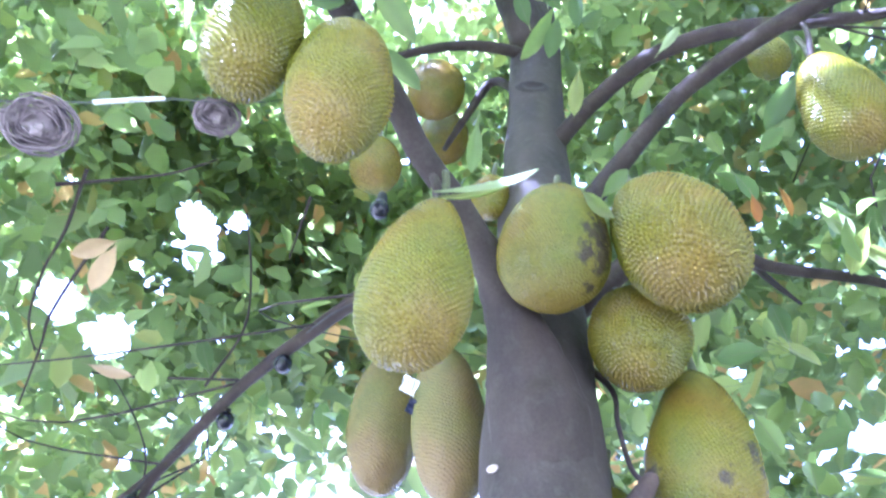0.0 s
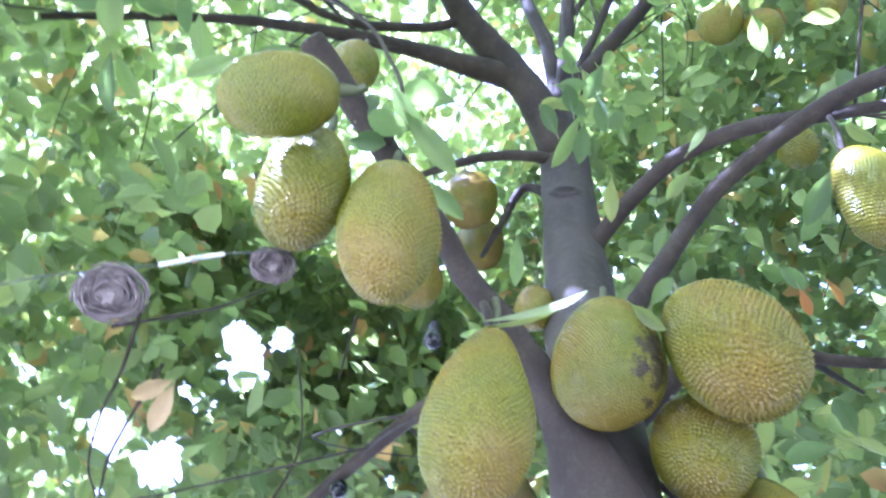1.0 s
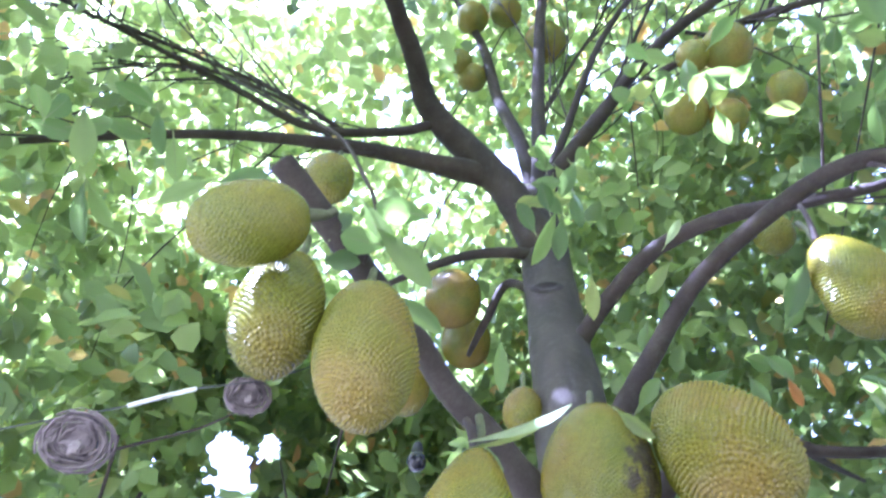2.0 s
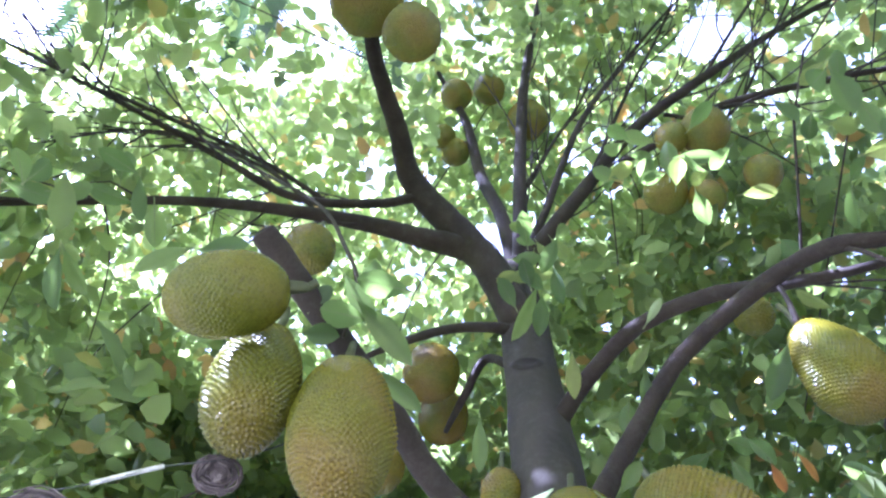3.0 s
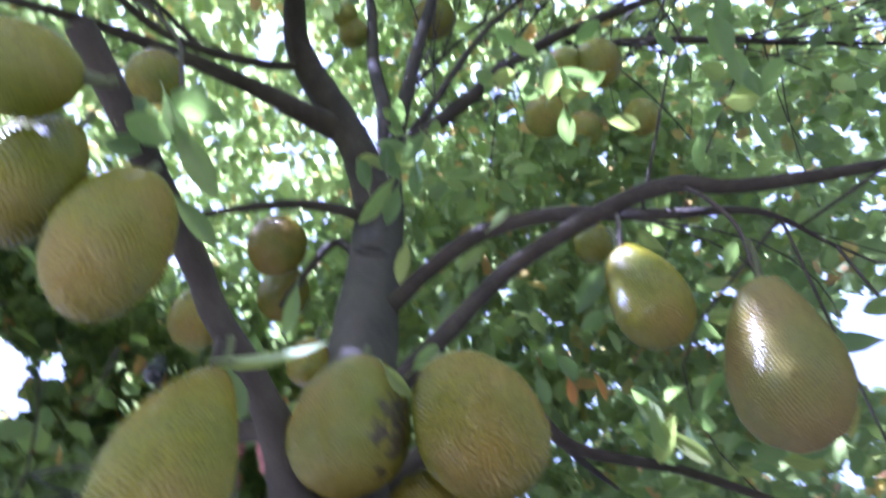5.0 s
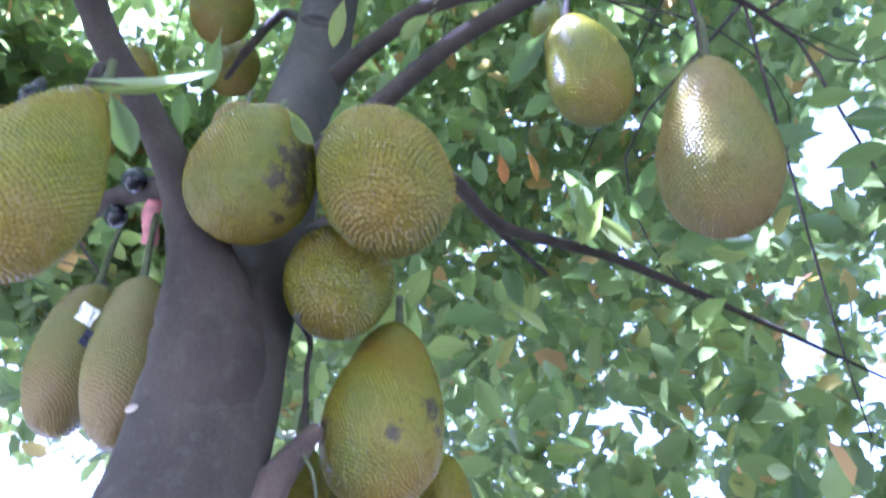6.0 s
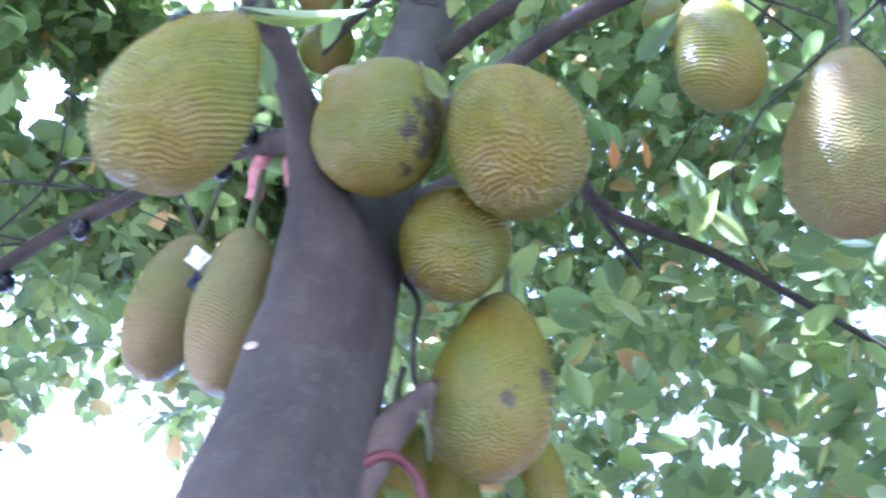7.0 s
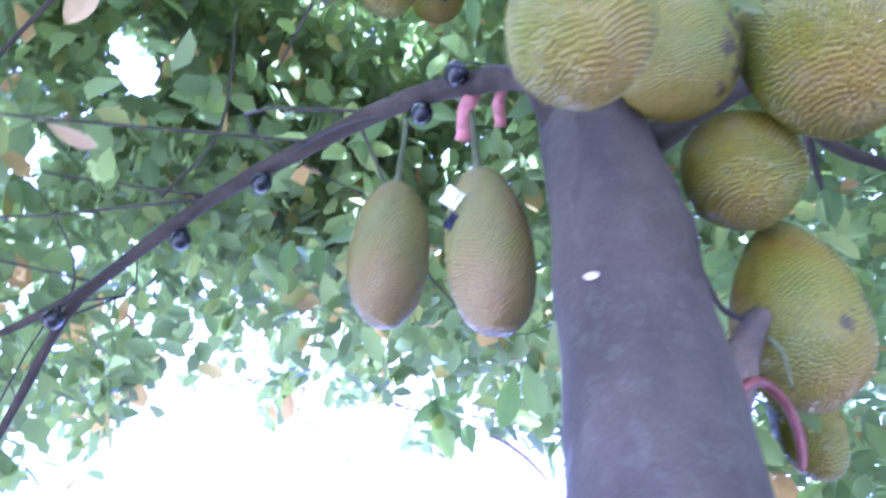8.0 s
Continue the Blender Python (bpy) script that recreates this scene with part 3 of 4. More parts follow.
    n = len(c)
    L = size
    tip = c + fwd * L[:, None] - upv * (0.12 * L)[:, None]
    a = c + fwd * (0.30 * L)[:, None]
    b = c + fwd * (0.74 * L)[:, None] - upv * (0.04 * L)[:, None]
    lift = upv * (0.22 * w)[:, None]
    pieces = np.stack([c, a + side * (0.78 * w)[:, None] + lift, b + side * (0.92 * w)[:, None] + lift, tip, b - side * (0.92 * w)[:, None] + lift, a - side * (0.78 * w)[:, None] + lift], 1)
    verts = pieces.reshape(-1, 3) - np.array([0.27, 1.3, 0.0])
    k = np.arange(n)[:, None] * 6
    quads = np.concatenate([k + np.array([0, 1, 2, 3]), k + np.array([0, 3, 4, 5])], 1).reshape(-1, 4)
    me = bpy.data.meshes.new("crown")
    me.vertices.add(len(verts))
    me.vertices.foreach_set("co", verts.ravel())
    me.loops.add(quads.size)
    me.loops.foreach_set("vertex_index", quads.ravel())
    me.polygons.add(len(quads))
    me.polygons.foreach_set("loop_start", np.arange(len(quads)) * 4)
    me.materials.append(LEAF)
    me.update(calc_edges=True)
    me.validate()
    tagged(part("crown", me, tree, "dense mass of glossy green leaves"), kind="stuff")
    return p


def build_twigs(shoots):
    """Thin wood that runs from the limbs out into the crown."""
    rng = np.random.default_rng(11)
    sources = []
    for key in ("leaning", "level", "level_twin", "upright", "upright_twin", "spreading", "slender", "side", "drooping", "tawny", "fan_one", "fan_two", "fan_three", "left_thin", "up_mid"):
        sources += [np.array(q[:3]) for q in spline(BOUGHS[key], 4)[6:]]
    sources = np.array(sources)
    verts, faces = [], []
    picks = shoots[rng.choice(len(shoots), 750, replace=False)]
    used = np.zeros(len(sources))
    for i, q in enumerate(picks):
        best = np.argmin(np.linalg.norm(sources - q, axis=1) + rng.uniform(0, 0.8, len(sources)) + 0.15 * used)
        used[best] += 1
        near = sources[best]
        span = np.linalg.norm(q - near)
        if span < 0.3 or span > 1.6:
            continue
        thick = 0.003 + 0.002 * span
        bend = rng.normal(0, 0.17 * span, 3)
        pts = [(*near, thick), (*(near * 0.6 + q * 0.4 + bend), thick * 0.7), (*(near * 0.25 + q * 0.75 + bend * 0.9), thick * 0.45), (*q, 0.002)]
        v, f = tube_data(pts, 5, 3, 0.1, i)
        base = len(verts)
        verts += [(a[0] - 0.27, a[1] - 1.3, a[2]) for a in v]
        faces += [tuple(k + base for k in g) for g in f]
    # fine branchlets along the slender upper limbs
    count = 0
    for key in ("spreading", "fan_one", "fan_two", "fan_three", "slender", "up_mid", "upright", "tawny", "left_thin", "left_thin_two", "level_twin"):
        line = [np.array(q[:3]) for q in spline(BOUGHS[key], 6)]
        first = len(line) // 4
        for i in range(first, len(line) - 1, 2):
            along = line[i + 1] - line[i - 1]
            along /= max(np.linalg.norm(along), 1e-6)
            a = line[i]
            reach = rng.uniform(0.45, 1.25)
            out = rng.normal(0, 1, 3)
            out -= along * (out @ along)
            out /= np.linalg.norm(out)
            way = along * rng.uniform(0.75, 1.0) + out * rng.uniform(0.25, 0.6) + np.array([0, 0, 0.15])
            way /= np.linalg.norm(way)
            bow = rng.normal(0, 0.06 * reach, 3)
            nodes = [a + way * reach * f + bow * math.sin(math.pi * f) for f in (0, 0.3, 0.65, 1.0)]
            lines = [[(*q, r) for q, r in zip(nodes, (0.0065, 0.0055, 0.0042, 0.002))]]
            for f in (1, 2):
                turn = rng.normal(0, 1, 3)
                tip = nodes[f] + (way + 0.55 * turn / np.linalg.norm(turn)) * reach * rng.uniform(0.25, 0.45)
                lines.append([(*nodes[f], 0.0042), (*(nodes[f] * 0.5 + tip * 0.5 + rng.normal(0, 0.02, 3)), 0.003), (*tip, 0.0015)])
            for pts in lines:
                v, f = tube_data(pts, 5, 3, 0.1, count)
                count += 1
                base = len(verts)
                verts += [(q[0] - 0.27, q[1] - 1.3, q[2]) for q in v]
                faces += [tuple(k + base for k in g) for g in f]
    tagged(part("twig_mass", mesh_of("twig_mass", verts, faces, TWIG_BARK), tree, "thin dark twigs"), kind="stuff")


shoots = build_crown()
build_twigs(shoots)

# ---- fruits ----
def fruit_profile(v, pear):
    """Relative radius at v, from the blossom end (0) to the stalk (1)."""
    x = 2 * v - 1
    return np.sqrt(np.clip(1 - np.abs(x) ** 2.15, 0, 1)) * (1 - pear * (v - 0.35)) * (1 - 0.25 * pear * np.sin(math.pi * v) * (v > 0.5) * (v - 0.5) * 2)


def jackfruit(place, stem_way, length, width, pear=0.2, spacing=0.010, height=0.0032, mat=None, seed=0, label="", stalk=0.10, squash=1.0):
    fruit = empty("jackfruit", label or "ripening olive-yellow jackfruit with bumpy rind", "jackfruit", "jackfruits on the tree", place=place)
    fruit.rotation_mode = "QUATERNION"
    fruit.rotation_quaternion = frame_from(stem_way).to_quaternion()
    vs = np.linspace(0, 1, 200)
    top = fruit_profile(vs, pear).max()
    mat = mat or RIND

    def surface(v, a):
        r = fruit_profile(np.asarray(v), pear) / top * width / 2
        x, y, z = r * np.cos(a), r * np.sin(a) * squash, (v - 0.5) * length
        return np.stack([x, y, z + 0 * r], -1)

    def lumps(p):
        q = Vector((float(p[0]), float(p[1]), float(p[2])))
        return 1 + 0.05 * noise.noise(q * 9 + Vector((seed * 3.1, 0, 0))) + 0.02 * noise.noise(q * 26 + Vector((0, seed, 0)))

    rows, cols = 26, 36
    verts, faces = [], []
    for i in range(rows + 1):
        v = 0.5 - 0.5 * math.cos(math.pi * i / rows)
        for k in range(cols):
            p = surface(v, 2 * math.pi * k / cols)
            verts.append(p * lumps(p))
    for i in range(rows):
        for k in range(cols):
            a, b = i * cols + k, i * cols + (k + 1) % cols
            faces.append((a, b, b + cols, a + cols))
    part("body", mesh_of("body", verts, faces, mat), fruit)
    # rind of small blunt points, set in a spiral
    prof = surface(vs, 0.0)
    step = np.linalg.norm(np.diff(prof, axis=0), axis=1)
    area = np.concatenate([[0], np.cumsum(step * (prof[1:, 0] + prof[:-1, 0]) * math.pi)])
    count = int(area[-1] / (spacing * spacing * 0.87))
    rng = np.random.default_rng(seed + 50)
    va = np.interp((np.arange(count) + 0.5) / count * area[-1], area, vs)
    an = np.arange(count) * 2.399963 + rng.normal(0, 0.16 * spacing / (width * 0.5), count)
    va = np.clip(va + rng.normal(0, 0.16 * spacing / length, count), 0.002, 0.998)
    for _ in range(4):
        pos = surface(va, an)
        tree_of = KDTree(count)
        for k, q in enumerate(pos.tolist()):
            tree_of.insert(q, k)
        tree_of.balance()
        near = np.array([[g[1] for g in tree_of.find_n(q, 7)][1:] for q in pos.tolist()])
        gap = pos[:, None, :] - pos[near]
        size = np.maximum(np.linalg.norm(gap, axis=2, keepdims=True), 1e-5)
        push = (gap / size * np.clip(1.05 * spacing - size, 0, None)).sum(axis=1) * 0.25
        around = np.stack([-np.sin(an), np.cos(an), 0 * an], 1)
        along = surface(np.clip(va + 0.004, 0, 1), an) - surface(np.clip(va - 0.004, 0, 1), an)
        reach = np.maximum(np.linalg.norm(along, axis=1), 1e-6)
        an = an + np.clip((push * around).sum(axis=1) / np.maximum(np.hypot(pos[:, 0], pos[:, 1]), spacing), -0.3, 0.3)
        va = np.clip(va + (push * along).sum(axis=1) / reach * 0.008 / reach, 0.002, 0.998)
    mid = surface(va, an)
    mid = mid * np.array([lumps(p) for p in mid])[:, None]
    e = 0.004
    du = surface(np.clip(va + e, 0, 1), an) - surface(np.clip(va - e, 0, 1), an)
    da = surface(va, an + 0.02) - surface(va, an - 0.02)
    nrm = np.cross(da, du)
    nrm /= np.maximum(np.linalg.norm(nrm, axis=1), 1e-9)[:, None]
    t1 = da / np.maximum(np.linalg.norm(da, axis=1), 1e-9)[:, None]
    t2 = np.cross(nrm, t1)
    h = height * (0.75 + 0.5 * rng.random(count)) * np.interp(va, [0, 0.35, 0.8, 1], [1.3, 1.2, 0.65, 0.35])
    rad = spacing * 0.50
    ring = []
    for k in range(6):
        a = k * math.pi / 3
        ring.append(mid - nrm * 0.0004 + (t1 * math.cos(a) + t2 * math.sin(a)) * rad)
    apex = mid + nrm * h[:, None]
    pts = np.stack(ring + [apex], 1).reshape(-1, 3)
    b = (np.arange(count) * 7)[:, None]
    tri = np.concatenate([b + np.array([k, (k + 1) % 6, 6]) for k in range(6)], 1).reshape(-1, 3)
    tagged(part("rind", mesh_of("rind", pts.tolist(), tri.tolist(), mat, False), fruit, "fine blunt points of the rind"), kind="stuff")
    if stalk > 0:
        z = length / 2
        tube("stalk", [(0, 0, z - 0.015, 0.015), (0.003, 0, z + 0.02, 0.011), (0.006, 0.004, z + stalk * 0.6, 0.009), (0.0, 0.008, z + stalk, 0.009)], STALK, fruit, "thick green stalk", 10, 4, 0.1)
    return fruit


SCARRED = rind_material("rind_scarred", 0.7, [(0.372, 1.122, 2.875, 0.045), (0.345, 1.130, 2.812, 0.026), (0.392, 1.155, 2.83, 0.05), (0.36, 1.205, 2.782, 0.024), (0.385, 1.14, 2.91, 0.045)])
# the patch at x 0.532 is shade on the left edge, painted like a scar
SPOTTED = rind_material("rind_spotted", 0.2, [(0.644, 1.412, 2.488, 0.021), (0.660, 1.406, 2.515, 0.012), (0.722, 1.425, 2.566, 0.034), (0.735, 1.446, 2.535, 0.022), (0.690, 1.412, 2.545, 0.010), (0.532, 1.495, 2.53, 0.035),
                                              (0.59, 1.437, 2.765, 0.02), (0.62, 1.44, 2.80, 0.02)])
SHADED = rind_material("rind_coarse", 0.6)
# the grey on the hanging pair is lens flare painted into the rind
RIND_HAZED = rind_material("rind_hazed_brown", -0.2, (), 0.85, 0.28)
RIND_WAXY = rind_material("rind_waxy", 0.0, (), 1.0, 0.30)

jackfruit((0.02, 1.016, 2.56), (0.09, -0.13, 0.99), 0.385, 0.194, 0.45, 0.0092, 0.0026, RIND, 1, "long olive-yellow jackfruit hanging in front of the trunk")
jackfruit((0.295, 1.216, 2.946), (0.08, 0.05, 1.0), 0.382, 0.25, 0.3, 0.0084, 0.0015, SCARRED, 2, "yellow-green jackfruit with a black sooty scar")
jackfruit((0.545, 1.14, 2.911), (-0.24, 0.17, 0.96), 0.415, 0.262, 0.2, 0.0122, 0.0048, SHADED, 3, "large round jackfruit with coarse pointed rind")
jackfruit((0.505, 1.384, 2.846), (-0.06, 0.34, 0.94), 0.298, 0.229, 0.25, 0.0104, 0.0033, RIND, 4, "smaller round jackfruit wedged under a larger one")
jackfruit((0.649, 1.515, 2.625), (0.07, -0.02, 1.0), 0.455, 0.25, 0.48, 0.0096, 0.0018, SPOTTED, 5, "oval jackfruit with dark spots beside a broken stub")
jackfruit((-0.115, 1.99, 3.01), (-0.07, -0.06, 0.99), 0.49, 0.208, 0.15, 0.010, 0.0016, RIND_HAZED, 6, "long haze-dulled brownish jackfruit, one of a hanging pair", 0.3)
jackfruit((0.083, 1.73, 2.826), (-0.16, -0.02, 0.98), 0.49, 0.198, 0.2, 0.010, 0.0016, RIND_HAZED, 7, "long brownish jackfruit hanging close by the trunk", 0.3)
jackfruit((-0.157, 0.783, 2.807), (-0.09, -0.03, 1.0), 0.408, 0.192, 0.15, 0.0096, 0.0026, RIND, 8, "oval yellow-olive jackfruit below the sawn limb")
jackfruit((-0.334, 0.74, 2.896), (0.04, -0.14, 0.98), 0.335, 0.172, 0.22, 0.0104, 0.0032, RIND_GREEN, 9, "pear-shaped jackfruit with a sunlit shoulder")
jackfruit((-0.359, 0.554, 2.902), (0.95, 0.07, 0.31), 0.229, 0.162, 0.05, 0.0092, 0.0013, RIND_GREEN, 10, "squat greenish jackfruit resting above another", 0.05)
jackfruit((1.02, 1.04, 3.40), (-0.3, -0.27, 0.9), 0.326, 0.206, 0.3, 0.0104, 0.0025, RIND, 11, "yellow jackfruit with a strip of sunlight on top")
jackfruit((1.372, 1.097, 3.262), (-0.38, -0.75, 0.53), 0.455, 0.302, 0.42, 0.0110, 0.0026, RIND_WAXY, 12, "very large pear-shaped jackfruit with a streak of sun")


def crown_fruit(k, x, y, z, wide, tall, mat, label):
    """A fruit farther off, with a coarser rind."""
    jackfruit((x, y, z), (0.1 * math.sin(k * 2.1), 0.1 * math.cos(k * 1.7), 1), tall, wide, 0.2, 0.014, 0.0022, mat, 20 + k, label, 0.12)


HIGH, BEHIND = "jackfruit high in the crown seen from below", "brownish jackfruit hanging behind the sawn limb"
crown_fruit(0, -0.138, 1.926, 5.016, 0.28, 0.37, RIND_BROWN, HIGH)
crown_fruit(1, -0.105, 2.333, 5.249, 0.27, 0.36, RIND_BROWN, HIGH)
crown_fruit(2, -0.312, 1.84, 4.165, 0.21, 0.27, RIND_BROWN, BEHIND)
crown_fruit(3, -0.441, 0.873, 3.992, 0.16, 0.26, RIND, BEHIND)
crown_fruit(4, 0.151, 1.60, 3.662, 0.13, 0.20, RIND_BROWN, BEHIND)
crown_fruit(5, -0.40, 0.19, 5.75, 0.37, 0.42, RIND_VEILED, HIGH)
crown_fruit(6, -0.164, 0.34, 5.50, 0.28, 0.34, RIND_VEILED, HIGH)
crown_fruit(7, 0.499, 1.099, 7.014, 0.28, 0.38, RIND_VEILED, HIGH)
crown_fruit(8, 0.01, 0.921, 7.125, 0.22, 0.26, RIND_VEILED, HIGH)
crown_fruit(9, 0.246, 0.908, 7.227, 0.22, 0.30, RIND_VEILED, HIGH)
crown_fruit(10, -0.081, 1.134, 6.776, 0.16, 0.24, RIND_VEILED, HIGH)
crown_fruit(11, -0.009, 1.241, 6.753, 0.19, 0.28, RIND_VEILED, HIGH)
crown_fruit(12, 1.117, 0.928, 5.567, 0.16, 0.22, RIND_VEILED, HIGH)
crown_fruit(13, 1.293, 0.901, 5.588, 0.25, 0.27, RIND_VEILED, HIGH)
crown_fruit(14, 1.063, 1.167, 5.409, 0.22, 0.22, RIND_VEILED, HIGH)
crown_fruit(15, 1.254, 1.187, 5.349, 0.18, 0.22, RIND_VEILED, HIGH)
crown_fruit(16, 1.534, 1.081, 5.394, 0.18, 0.25, RIND_VEILED, HIGH)
crown_fruit(17, 1.135, 1.327, 4.318, 0.15, 0.20, RIND, "small jackfruit behind two crossing limbs")
for k, (x, y, z, d, h) in enumerate([(0.50, 1.74, 2.46, 0.17, 0.44), (0.60, 1.83, 2.48, 0.17, 0.44), (0.68, 1.88, 2.47, 0.15, 0.42), (0.76, 1.98, 2.46, 0.14, 0.4), (0.853, 1.82, 2.605, 0.145, 0.30)]):
    jackfruit((x, y, z), (0.05 * math.sin(k), 0.1, 1), h, d, 0.1, 0.010, 0.0016, RIND, 60 + k, "slim jackfruit in the lower bunch behind the stub", 0.12)

# ---- nearer leaves, one by one ----
rng = random.Random(5)


def single_leaf(mat, base, tip, width, face=None):
    """One leaf from its base to its tip, its face turned partly downwards."""
    a, b = Vector(base), Vector(tip)
    way = (b - a).normalized()
    face = Vector(face or (rng.uniform(-0.5, 0.5), rng.uniform(-0.9, -0.2), -0.7))
    side = way.cross(face).normalized()
    up = side.cross(way)
    m = Matrix((side, way, up)).transposed().to_4x4()
    m.translation = a - Vector((0.27, 1.3, 0.0))
    length = (b - a).length
    part("leaf", leaf_mesh("leaf", leaf_shape(length, max(width, 0.3 * length), rng.uniform(0.15, 0.5), rng.uniform(-0.05, 0.15)), mat), tree, "", m)


single_leaf(LEAF_PALE, (0.024, 0.966, 2.750), (0.226, 0.944, 2.790), 0.045, (0.05, 0.85, -0.5))
single_leaf(LEAF_NEAR, (0.020, 0.975, 2.742), (0.185, 0.955, 2.760), 0.05, (0.05, 0.75, -0.65))
single_leaf(LEAF_NEAR, (0.09, 1.291, 3.608), (0.086, 1.395, 3.486), 0.05)
single_leaf(LEAF_NEAR, (-0.283, 0.743, 3.108), (-0.196, 0.738, 3.073), 0.05)
single_leaf(LEAF_NEAR, (-0.169, 0.7, 3.173), (-0.05, 0.811, 3.079), 0.05)
single_leaf(LEAF_NEAR, (-0.2, 0.655, 3.219), (-0.132, 0.738, 3.128), 0.05)
single_leaf(LEAF_NEAR, (-0.139, 0.822, 3.086), (-0.031, 0.892, 3.013), 0.04)
single_leaf(LEAF_NEAR, (-0.27, 0.715, 3.18), (-0.23, 0.674, 3.206), 0.04)
single_leaf(LEAF_NEAR, (-0.915, 0.616, 3.364), (-0.917, 0.736, 3.266), 0.06)
single_leaf(LEAF_NEAR, (-0.907, 0.62, 3.367), (-0.852, 0.722, 3.31), 0.055)
single_leaf(LEAF_NEAR, (0.902, 0.993, 3.448), (0.837, 1.097, 3.354), 0.06)
single_leaf(LEAF_NEAR, (-0.975, 0.482, 3.583), (-0.974, 0.616, 3.486), 0.07)
single_leaf(LEAF_NEAR, (-0.889, 0.57, 3.831), (-0.879, 0.681, 3.747), 0.06)
single_leaf(LEAF_NEAR, (-0.591, 0.633, 3.372), (-0.707, 0.656, 3.291), 0.06)
single_leaf(LEAF_NEAR, (-0.562, 0.625, 3.33), (-0.443, 0.617, 3.34), 0.05)
single_leaf(LEAF_NEAR, (0.016, 1.094, 2.919), (0.073, 1.179, 2.853), 0.055)
single_leaf(LEAF_NEAR, (0.65, 1.595, 2.959), (0.735, 1.477, 3.027), 0.07)
single_leaf(LEAF_NEAR, (1.95, 1.891, 2.947), (1.897, 2.002, 2.754), 0.05)
single_leaf(LEAF_NEAR, (1.955, 1.893, 2.939), (1.956, 1.941, 2.77), 0.05)
single_leaf(LEAF_NEAR, (1.957, 1.892, 2.938), (2.011, 1.854, 2.82), 0.05)
single_leaf(LEAF_NEAR, (1.944, 1.896, 2.948), (1.808, 1.959, 2.975), 0.08)
single_leaf(LEAF_NEAR, (1.949, 1.886, 2.954), (1.98, 1.789, 3.121), 0.06)
single_leaf(LEAF_PALE, (1.937, 1.895, 2.917), (1.865, 1.903, 2.929), 0.05)
single_leaf(LEAF_NEAR, (1.197, 1.451, 3.379), (1.317, 1.46, 3.264), 0.045)
single_leaf(LEAF_NEAR, (1.389, 1.453, 3.324), (1.432, 1.408, 3.305), 0.04)
single_leaf(LEAF_NEAR, (1.43, 1.469, 3.29), (1.493, 1.435, 3.248), 0.035)
single_leaf(DRY_LEAF, (-0.897, 1.521, 3.176), (-0.988, 1.513, 3.095), 0.055)
single_leaf(DRY_LEAF, (-0.896, 1.53, 3.169), (-0.926, 1.587, 3.037), 0.06)
single_leaf(DRY_LEAF, (-0.968, 1.827, 2.978), (-0.857, 1.881, 2.991), 0.055)
single_leaf(DRY_ORANGE, (0.991, 1.377, 3.514), (1.043, 1.433, 3.454), 0.03)
single_leaf(DRY_ORANGE, (0.917, 1.403, 3.5), (0.948, 1.464, 3.446), 0.035)
single_leaf(LEAF_NEAR, (0.282, 1.246, 4.617), (0.182, 1.285, 4.606), 0.06)
single_leaf(LEAF_NEAR, (0.347, 1.303, 4.588), (0.236, 1.458, 4.413), 0.07)
single_leaf(LEAF_NEAR, (0.367, 1.335, 4.572), (0.34, 1.442, 4.414), 0.07)
single_leaf(LEAF_NEAR, (0.437, 1.115, 4.653), (0.365, 1.225, 4.565), 0.07)
single_leaf(LEAF_NEAR, (0.199, 1.269, 4.612), (0.42, 1.247, 4.582), 0.06)
single_leaf(LEAF_NEAR, (0.419, 1.231, 4.611), (0.434, 1.319, 4.463), 0.06)
single_leaf(LEAF_NEAR, (0.395, 1.215, 3.847), (0.389, 1.313, 3.736), 0.05)
single_leaf(LEAF_NEAR, (0.636, 1.3, 3.872), (0.624, 1.382, 3.767), 0.05)
single_leaf(LEAF_NEAR, (0.659, 1.218, 3.91), (0.583, 1.313, 3.877), 0.05)
single_leaf(LEAF_NEAR, (0.341, 1.092, 2.985), (0.396, 1.084, 2.882), 0.035)
single_leaf(LEAF_NEAR, (0.801, 0.711, 4.321), (0.966, 0.693, 4.278), 0.04)
single_leaf(LEAF_NEAR, (0.654, 0.898, 4.726), (0.752, 0.83, 4.726), 0.07)
single_leaf(LEAF_NEAR, (1.223, 0.812, 3.913), (1.286, 0.8, 3.885), 0.05)
single_leaf(LEAF_NEAR, (1.153, 0.369, 3.946), (1.194, 0.472, 3.851), 0.08)
single_leaf(LEAF_NEAR, (1.234, 0.601, 3.857), (1.322, 0.562, 3.82), 0.07)
single_leaf(LEAF_NEAR, (1.195, 0.537, 4.006), (1.265, 0.55, 3.969), 0.06)
single_leaf(LEAF_NEAR, (1.045, 0.473, 4.083), (1.094, 0.527, 3.996), 0.06)
single_leaf(LEAF_NEAR, (0.182, 2.886, 3.241), (0.3, 2.945, 3.033), 0.08)
single_leaf(LEAF_NEAR, (0.367, 2.444, 3.091), (0.359, 2.522, 2.908), 0.08)
single_leaf(LEAF_NEAR, (0.397, 2.423, 3.105), (0.466, 2.466, 2.939), 0.08)
single_leaf(LEAF_NEAR, (0.317, 2.838, 3.268), (0.14, 2.932, 3.15), 0.06)
single_leaf(LEAF_NEAR, (0.732, 1.691, 2.565), (0.776, 1.7, 2.48), 0.04)
single_leaf(LEAF_NEAR, (0.473, 1.557, 2.35), (0.553, 1.543, 2.264), 0.05)
# a bright sliver of twig, shown as a narrow pale leaf
single_leaf(LEAF_PALE, (0.691, 1.258, 4.118), (0.748, 1.166, 4.144), 0.012)
